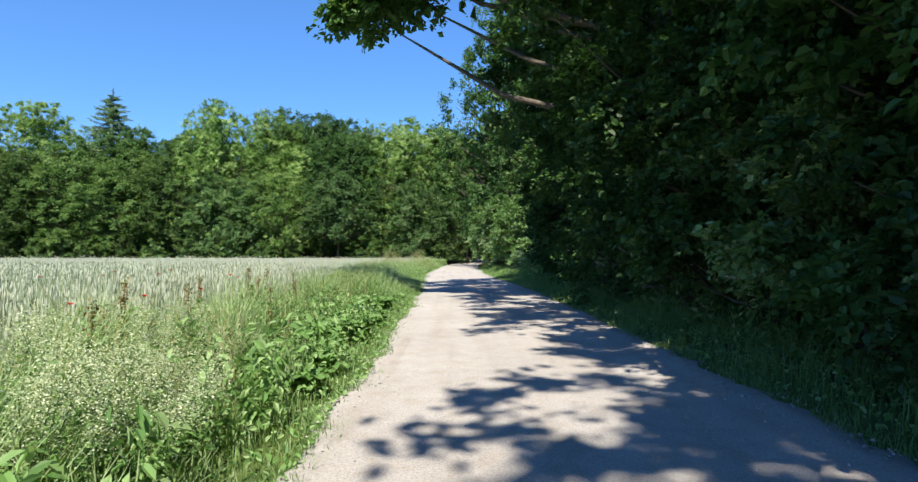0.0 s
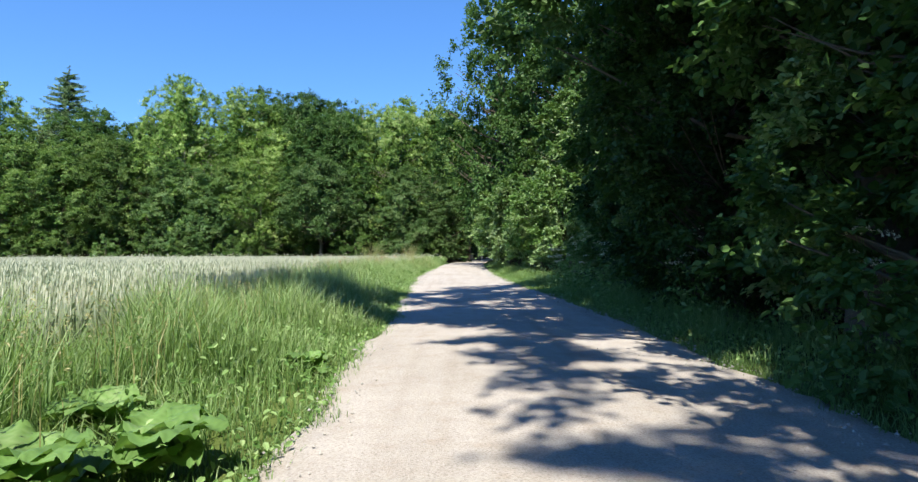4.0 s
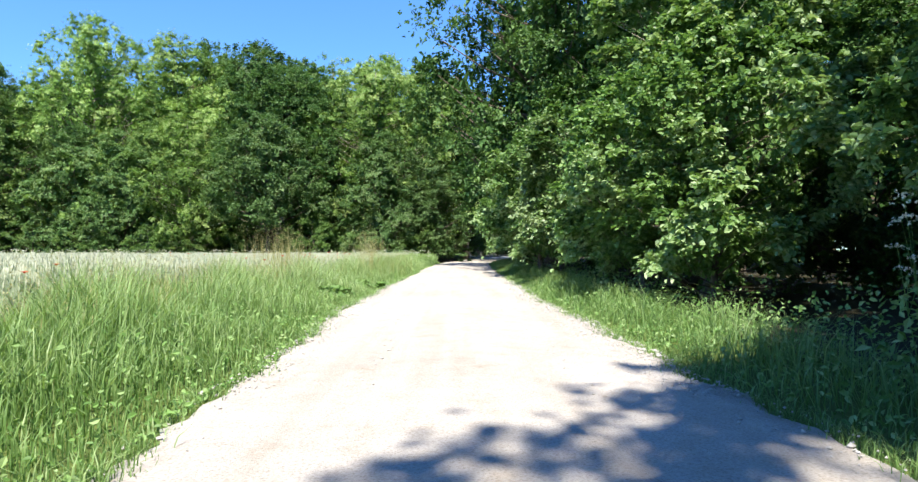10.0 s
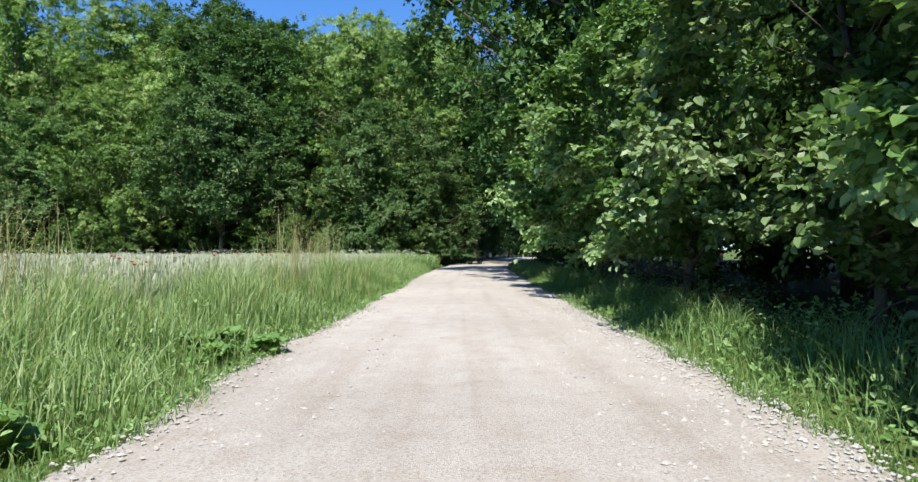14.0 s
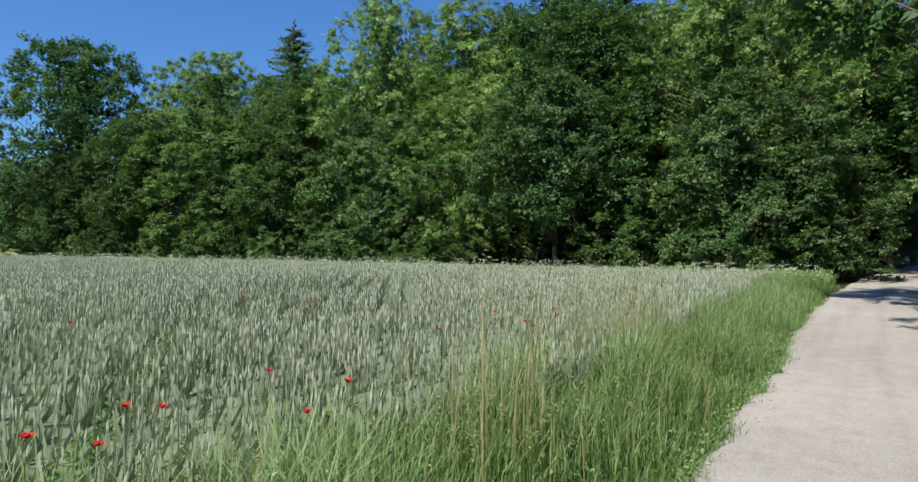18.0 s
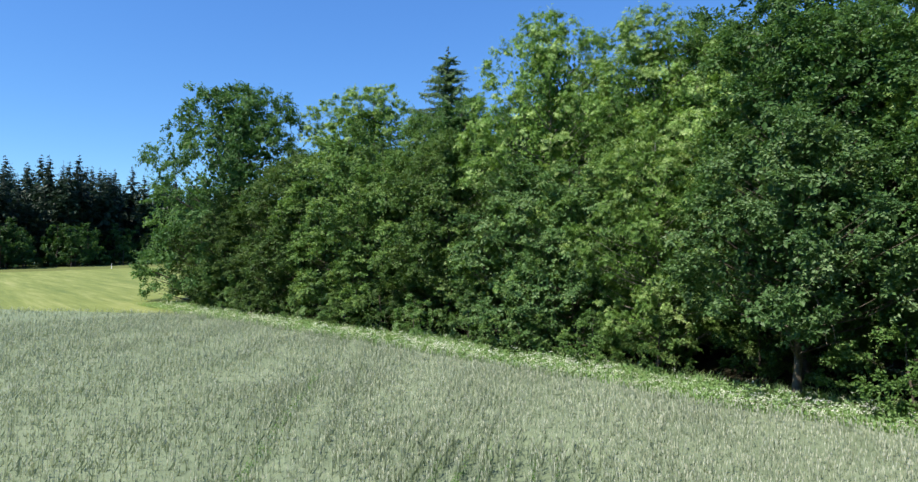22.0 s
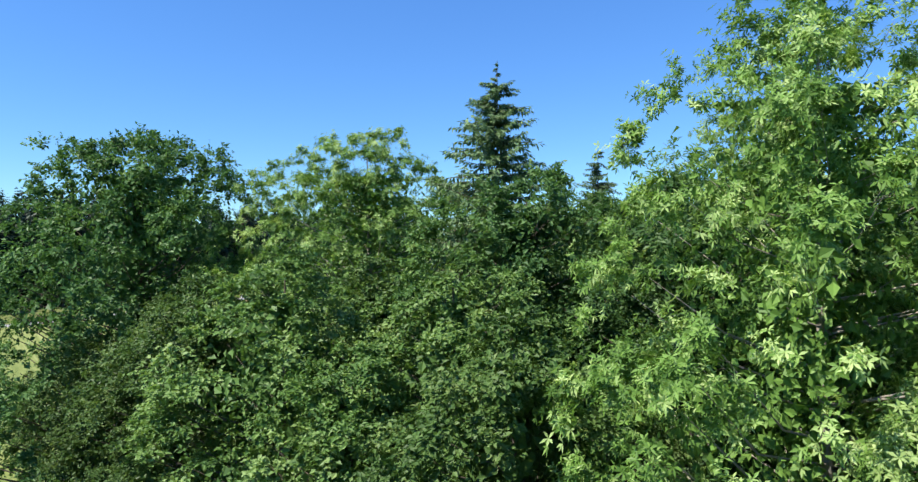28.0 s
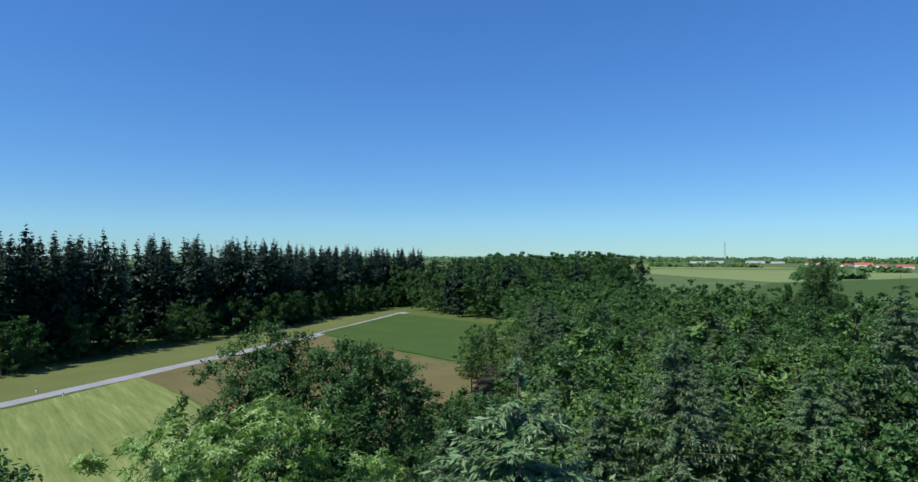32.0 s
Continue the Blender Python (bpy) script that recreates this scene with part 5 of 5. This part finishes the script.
LEAF_BIG = [big_leaf("burdock_leaf", 0.30, 0.185, 0.18, M_HERB, 0.35), big_leaf("burdock_leaf", 0.24, 0.15, 0.08, M_HERB, 0.5), big_leaf("burdock_leaf", 0.34, 0.2, -0.1, M_HERB, 0.25)]
LEAF_DOCK = [big_leaf("dock_leaf", 0.26, 0.055, 0.2, M_HERB, 0.45), big_leaf("dock_leaf", 0.2, 0.045, 0.1, M_HERB, 0.55)]


def burdock(seed):
    rng = random.Random(seed)
    top = new("burdock")
    for i in range(18):
        ob = part("leaf", LEAF_BIG[i % 3], top)
        a, tilt = i * 137.5 + rng.uniform(-15, 15), rng.uniform(-35, -5)
        ob.matrix_basis = pose(0.05 * math.cos(radians(a)), 0.05 * math.sin(radians(a)), 0.03 + 0.012 * i, 0, 0, a) @ pose(0, 0, 0, 0, tilt, 0) @ Matrix.Scale(rng.uniform(0.6, 1.05), 4)
    return tagged(top, "low burdock with broad wavy green leaves", "plant", "burdocks")


def dock_plant(seed):
    rng = random.Random(seed)
    top = new("dock_plant")
    part("stem", stems_mesh("dock_stem", [[((0, 0, -0.02), 0.009), ((0.02, 0.01, 0.5), 0.006), ((0.03, 0.02, 1.0), 0.003)]], M_HERB), top)
    for i in range(12):
        ob = part("leaf", LEAF_DOCK[i % 2], top)
        z = 0.08 + i * 0.055
        ob.matrix_basis = pose(0.02 * z, 0.01 * z, z, 0, 0, i * 137.5) @ pose(0, 0, 0, 0, rng.uniform(-50, -15), 0) @ Matrix.Scale(1.15 - 0.05 * i, 4)
    r = np.random.default_rng(seed)
    n = 90
    zz = r.uniform(0.7, 1.02, n)
    p = np.stack([0.03 * zz + r.normal(0, 0.018, n), 0.02 * zz + r.normal(0, 0.018, n), zz], 1)
    v, f, t = leaves(r, p, r.normal(0, 1, (n, 3)), 0.025, aspect=0.8)
    tagged(part("seed_spike", mesh_of("seed_spike", v, f, M_DOCKSEED, t), top, "reddish-brown seed spike"), kind="stuff")
    return tagged(top, "tall dock with narrow leaves and a brownish seed spike", "plant", "dock plants")


M_DOCKSEED = leaf_mat("dock_seeds", (0.12, 0.08, 0.03), (0.2, 0.13, 0.05), (0.26, 0.2, 0.08), trans=0.1)


def poppy(seed):
    rng = random.Random(seed)
    top = new("poppy")
    part("stem", stems_mesh("poppy_stem", [[((0, 0, 0.2), 0.003), ((0.015, 0, 0.6), 0.0025), ((0.0, 0.01, 0.9), 0.002)]], M_HERB), top)
    for i in range(4):
        ob = part("petal", PETAL, top, "thin scarlet petal")
        ob.matrix_basis = pose(0, 0.01, 0.9, 0, 0, 90 * i + rng.uniform(-10, 10)) @ pose(0, 0, 0, 0, -28, 0)
    bm = bmesh.new()
    bmesh.ops.create_icosphere(bm, subdivisions=1, radius=0.007, matrix=Matrix.Translation((0, 0.01, 0.912)))
    me = bpy.data.meshes.new("centre")
    bm.to_mesh(me)
    bm.free()
    me.materials.append(M_BARK)
    part("centre", me, top, "dark seed capsule")
    return tagged(top, "scarlet field poppy among the wheat", "wild flower", "poppies")


PETAL = big_leaf("petal", 0.04, 0.027, 0.35, M_POPPY, 0.5)


def scatter(first, places):
    """The first at the first place, copies at the others."""
    for n, (x, y_, s, turn) in enumerate(places):
        put_at(first, x, y_, s, turn) if n == 0 else again(first, x, y_, s, turn)


R3 = random.Random(8)
flowers_a = cow_parsley(41, 1.15, "cow parsley with white umbels at the wood's margin", "cow parsley")
flowers_b = cow_parsley(42, 0.95, "low cow parsley with white umbels on the margin", "cow parsley")
spots = []
for i in range(190):
    x = -R3.uniform(2, 64)
    spots.append((x, float(wood_edge(x)) + R3.uniform(-0.7, 1.1), R3.uniform(0.65, 1.0), R3.uniform(0, 360)))
scatter(flowers_a, spots[:60])
scatter(flowers_b, spots[60:])
flowers_c = cow_parsley(43, 1.35, "tall cow parsley flowering white in the hedge's shade", "hedge parsley")
scatter(flowers_c, [(float(edge_right(yy)) + R3.uniform(0.7, 1.4), yy, R3.uniform(1.1, 1.45), R3.uniform(0, 360)) for yy in (9, 11.2, 14, 17.5, 22, 26.5, 29, 29.8, 30.4, 31.4, 32.2, 34)])
straw_plant = bedstraw(44, "bushy bedstraw frothing with whitish flowers beside the track")
scatter(straw_plant, [(-2.1, 4.0, 1.0, 0), (-2.5, 4.6, 1.1, 60), (-1.7, 4.5, 0.8, 120), (-3.0, 5.2, 1.1, 200), (-2.3, 5.5, 0.9, 20), (-2.7, 6.4, 1.0, 90), (-2.0, 5.0, 0.8, 160), (-3.2, 4.2, 1.0, 300), (-2.8, 7.6, 0.9, 45), (-2.2, 6.8, 0.7, 80), (-3.1, 8.9, 0.8, 10), (-1.9, 3.4, 1.0, 250), (-1.6, 3.7, 1.0, 33), (-2.4, 3.2, 1.1, 140), (-2.9, 3.6, 1.15, 70)])
dock_a = dock_plant(45)
scatter(dock_a, [(-2.6, 5.0, 1.0, 0), (-3.2, 6.6, 1.1, 80), (-2.9, 7.4, 1.0, 150), (-3.3, 8.5, 1.05, 20), (-2.6, 9.3, 0.9, 240), (-3.3, 10.4, 1.15, 60), (-2.7, 11.0, 0.9, 100), (-3.4, 11.6, 1.1, 10), (-3.2, 12.8, 1.0, 200), (-3.0, 9.9, 1.0, 300), (-2.2, 7.9, 0.7, 30), (-2.9, 5.8, 0.9, 190), (-3.4, 23.6, 0.9, 0), (-2.9, 6.0, 1.0, 77)])
burdock_a = burdock(46)
scatter(burdock_a, [(-2.0, 9.3, 1.23, 0), (-1.75, 9.9, 1.17, 70), (-1.6, 10.6, 0.99, 140), (-2.3, 10.1, 1.11, 200), (-1.5, 11.6, 0.86, 30), (-1.55, 12.6, 0.86, 90), (-2.5, 14.1, 1.23, 20), (-2.1, 14.5, 1.23, 120), (-1.75, 15.0, 1.11, 240), (-2.3, 15.5, 1.11, 60), (-1.6, 17.8, 0.74, 0), (-2.85, 43.4, 0.99, 0), (-2.6, 43.9, 0.77, 100), (-2.15, 46.95, 0.68, 220), (-2.6, 47.2, 0.8, 60), (-1.5, 7.6, 0.74, 40), (-1.45, 6.6, 0.74, 200), (-2.75, 46.8, 0.75, 20), (-2.95, 47.2, 0.65, 160), (-2.5, 46.5, 0.6, 270)])
poppy_a = poppy(47)
scatter(poppy_a, [(x, y_, R3.uniform(0.95, 1.1), R3.uniform(0, 360)) for x, y_ in ((-5.2, 50.6), (-4.4, 48.7), (-4.8, 49.1), (-4.75, 49.3), (-3.9, 49.8), (-4.0, 50.3), (-7.8, 57.2), (-6.8, 57.4), (-12.2, 55.9), (-9.1, 54.9), (-4.5, 48.4), (-7.8, 53.5), (-5.4, 53.6), (-5.2, 54.7), (-4.5, 54.3), (-4.2, 53.9), (-4.7, 55.7), (-4.6, 55.6), (-3.7, 56.8), (-3.6, 55.8), (-10, 54.1), (-9.3, 50.9), (-6.1, 54), (-4.8, 57.2), (-9.7, 61.5), (-8.4, 13.1), (-7.7, 14.1), (-7.6, 14.4), (-6.2, 13.5), (-6.0, 13.6), (-3.5, 7.6), (-3.6, 6.4), (-3.4, 8.9), (-3.9, 11.3), (-4.2, 12.5), (-4.4, 43.6), (-4.1, 44.0), (-4.6, 42.9), (-5.6, 38), (-4.8, 36.2), (-11, 58.7), (-14.2, 60.3))])


# ---- distance ----
def box_bm(bm, x0, x1, y0, y1, z0, z1):
    bmesh.ops.create_cube(bm, size=1, matrix=Matrix.Translation(((x0 + x1) / 2, (y0 + y1) / 2, (z0 + z1) / 2)) @ Matrix.Diagonal((x1 - x0, y1 - y0, z1 - z0, 1)))


def plain_mat(name, col, rough=0.7):
    m, n, l, b = material(name)
    t = noise_tex(n, l, 1.5, 5, 0.6)
    l.new(mixcol(n, l, t.outputs["Fac"], tuple(c * 0.85 for c in col), tuple(min(1, c * 1.12) for c in col)), b.inputs["Base Color"])
    b.inputs["Roughness"].default_value = rough
    return m


M_WHITE, M_ROOF, M_GREY, M_BLACK, M_GLASS = plain_mat("white_render", (0.72, 0.71, 0.68)), plain_mat("red_tiles", (0.38, 0.10, 0.06)), plain_mat("grey_steel", (0.3, 0.31, 0.32), 0.5), plain_mat("black_band", (0.03, 0.03, 0.03)), plain_mat("dark_glass", (0.05, 0.06, 0.07), 0.2)


def bm_part(name, build, mat, parent, label=""):
    bm = bmesh.new()
    build(bm)
    me = bpy.data.meshes.new(name)
    bm.to_mesh(me)
    bm.free()
    me.materials.append(mat)
    return part(name, me, parent, label)


def farmhouse(L, W, H, roof_h, roof_mat, label):
    top = new("farmhouse")
    wall = bm_part("wall", lambda bm: box_bm(bm, -L / 2, L / 2, -W / 2, W / 2, -0.1, H), M_WHITE, top)

    def gable(bm):
        a = [bm.verts.new((sx * (L / 2 + 0.5), y_, z)) for sx in (-1, 1) for y_, z in ((-W / 2 - 0.6, H - 0.2), (0, H + roof_h), (W / 2 + 0.6, H - 0.2))]
        for q in ((0, 1, 4, 3), (1, 2, 5, 4), (0, 3, 5, 2), (0, 2, 1), (3, 4, 5)):
            bm.faces.new([a[i] for i in q])
    bm_part("roof", gable, roof_mat, top)
    for i in range(int(L // 4)):
        x = -L / 2 + 2 + i * 4
        bm_part("window", lambda bm: box_bm(bm, x - 0.7, x + 0.7, -W / 2 - 0.05, -W / 2 + 0.05, 1.2, 2.7), M_GLASS, wall)
    return tagged(top, label, "house", "far buildings")


h1 = farmhouse(38, 14, 6, 5, M_ROOF, "long white farm building with a red tiled roof far off")
h1.matrix_basis = pose(-570, 1800, 0, 0, 0, 25)
for x, y_, s, a in ((-620, 1840, 0.7, 60), (-525, 1770, 0.6, 10), (-445, 1640, 0.8, 30), (-480, 1650, 0.6, 100), (-797, 2153, 0.7, 20), (-830, 2160, 0.6, 70)):
    again(h1, x, y_, s, a)
h2 = farmhouse(60, 22, 7, 2.5, M_GREY, "low white storage hall with a grey roof far off")
h2.matrix_basis = pose(-1155, 2190, 0, 0, 0, 30)
for x, y_, s, a in ((-1062, 2303, 1.0, 35), (-1200, 2150, 0.7, 20), (-1010, 2360, 0.7, 40)):
    again(h2, x, y_, s, a)


def radio_mast():
    top = new("radio_mast")
    H, c = 72.0, ((-1, -1), (1, -1), (1, 1), (-1, 1))
    for sx, sy in c:
        v, f = tubes([[((sx * 3.2 * (1 - s) + sx * 0.8 * s, sy * 3.2 * (1 - s) + sy * 0.8 * s, H * s), 0.28) for s in (0, 0.5, 1)]], 5)
        part("leg", mesh_of("leg", v, f, M_GREY), top)
    for k in range(9):
        s0, s1 = k / 9, (k + 1) / 9
        paths = []
        for (ax, ay), (bx, by) in zip(c, c[1:] + c[:1]):
            w0, w1 = 3.2 - 2.4 * s0, 3.2 - 2.4 * s1
            paths.append([((ax * w0, ay * w0, H * s0), 0.12), ((bx * w1, by * w1, H * s1), 0.12)])
        v, f = tubes(paths, 4)
        part("brace", mesh_of("brace", v, f, M_GREY), top)
    v, f = tubes([[((0, 0, H), 0.3), ((0, 0, H + 12), 0.12)]], 5)
    part("aerial", mesh_of("aerial", v, f, M_GREY), top)
    top.matrix_basis = pose(-1085, 2130, 0)
    return tagged(top, "tall grey lattice radio mast on the plain", "mast")


radio_mast()


def delineator(x, y_):
    top = new("road_post")
    bm_part("post", lambda bm: box_bm(bm, -0.07, 0.07, -0.06, 0.06, -0.05, 1.0), M_WHITE, top)
    bm_part("band", lambda bm: box_bm(bm, -0.074, 0.074, -0.064, 0.064, 0.68, 0.86), M_BLACK, top, "black band")
    top.matrix_basis = pose(x, y_, 0, 0, 0, 30) @ Matrix.Diagonal((1.3, 1.3, 1.2, 1))
    return tagged(top, "white roadside post with a black band", "road post", "road posts")


p1 = delineator(-200.3, 100.9)
for x, y_ in ((-191, 104.5), (-225, 146), (-250, 183), (-299, 262.9)):
    copy_thing(p1, pose(x, y_, 0, 0, 0, 30))


def far_woods():
    """Belts of trees and hedges out on the plain."""
    rng = np.random.default_rng(51)
    P = []
    for x, y_, L, D, a, h, n in ((-700, 2500, 900, 80, 0.3, 16, 900), (-1600, 2300, 900, 120, 0.6, 18, 900), (-1000, 3200, 2600, 200, 0.45, 22, 2200), (-300, 2900, 900, 100, 0.2, 18, 900), (-2600, 2600, 2200, 200, 0.7, 24, 1500), (-420, 1250, 160, 12, 0.5, 9, 160), (-330, 900, 90, 10, 0.9, 9, 110), (-820, 1500, 260, 15, 0.4, 10, 220), (-3200, 1500, 2500, 300, 1.2, 24, 1500), (200, 3400, 1800, 200, 0.0, 22, 1200)):
        u, w = rng.uniform(-0.5, 0.5, n) * L, rng.uniform(-0.5, 0.5, n) * D
        z = rng.uniform(0.1, 1, n) * h * (0.75 + 0.25 * np.sin(u * 0.06) * np.sin(u * 0.017 + 1))
        P.append(np.stack([x + u * math.cos(a) - w * math.sin(a), y_ + u * math.sin(a) + w * math.cos(a), z], 1))
    p = np.concatenate(P)
    v, f, t = leaves(rng, p, np.tile([0, -1.0, 0.3], (len(p), 1)), 13.0, aspect=0.8, tone=rng.uniform(0.1, 0.9, len(p)))
    v[:, 2] = np.maximum(v[:, 2], -0.05)
    tagged(new("far_woods", mesh_of("far_woods", v, f, M_OAK, t)), "dark belts of trees on the distant plain", "woods", kind="stuff")


far_woods()
polygon("far_field_pale", [(-900, 1150), (-420, 1420), (-250, 1150), (-330, 760), (-560, 900)], 0.1, M_PALEFIELD, "pale green field on the plain", "field")
polygon("far_field_green", [(-330, 745), (-250, 1100), (-120, 900), (-150, 520), (-250, 480)], 0.12, M_CROP, "fresh green field on the plain", "field")
polygon("far_field_yellow", [(-1500, 1750), (-1000, 1900), (-560, 1500), (-900, 1180), (-1300, 1300)], 0.1, M_BARLEY, "pale yellow field on the plain", "field")


def fallen_twig():
    v, f = tubes([[((0, 0, 0.05), 0.006), ((0.07, 0.08, 0.055), 0.005), ((0.1, 0.2, 0.05), 0.003)], [((0.07, 0.08, 0.055), 0.004), ((0.02, 0.17, 0.055), 0.002)]], 5)
    ob = new("fallen_twig", mesh_of("fallen_twig", v, f, M_BARK, smooth=True))
    ob.matrix_basis = pose(-0.45, 47.75, -0.01)
    return tagged(ob, "small dark twig lying on the gravel", "twig")


fallen_twig()
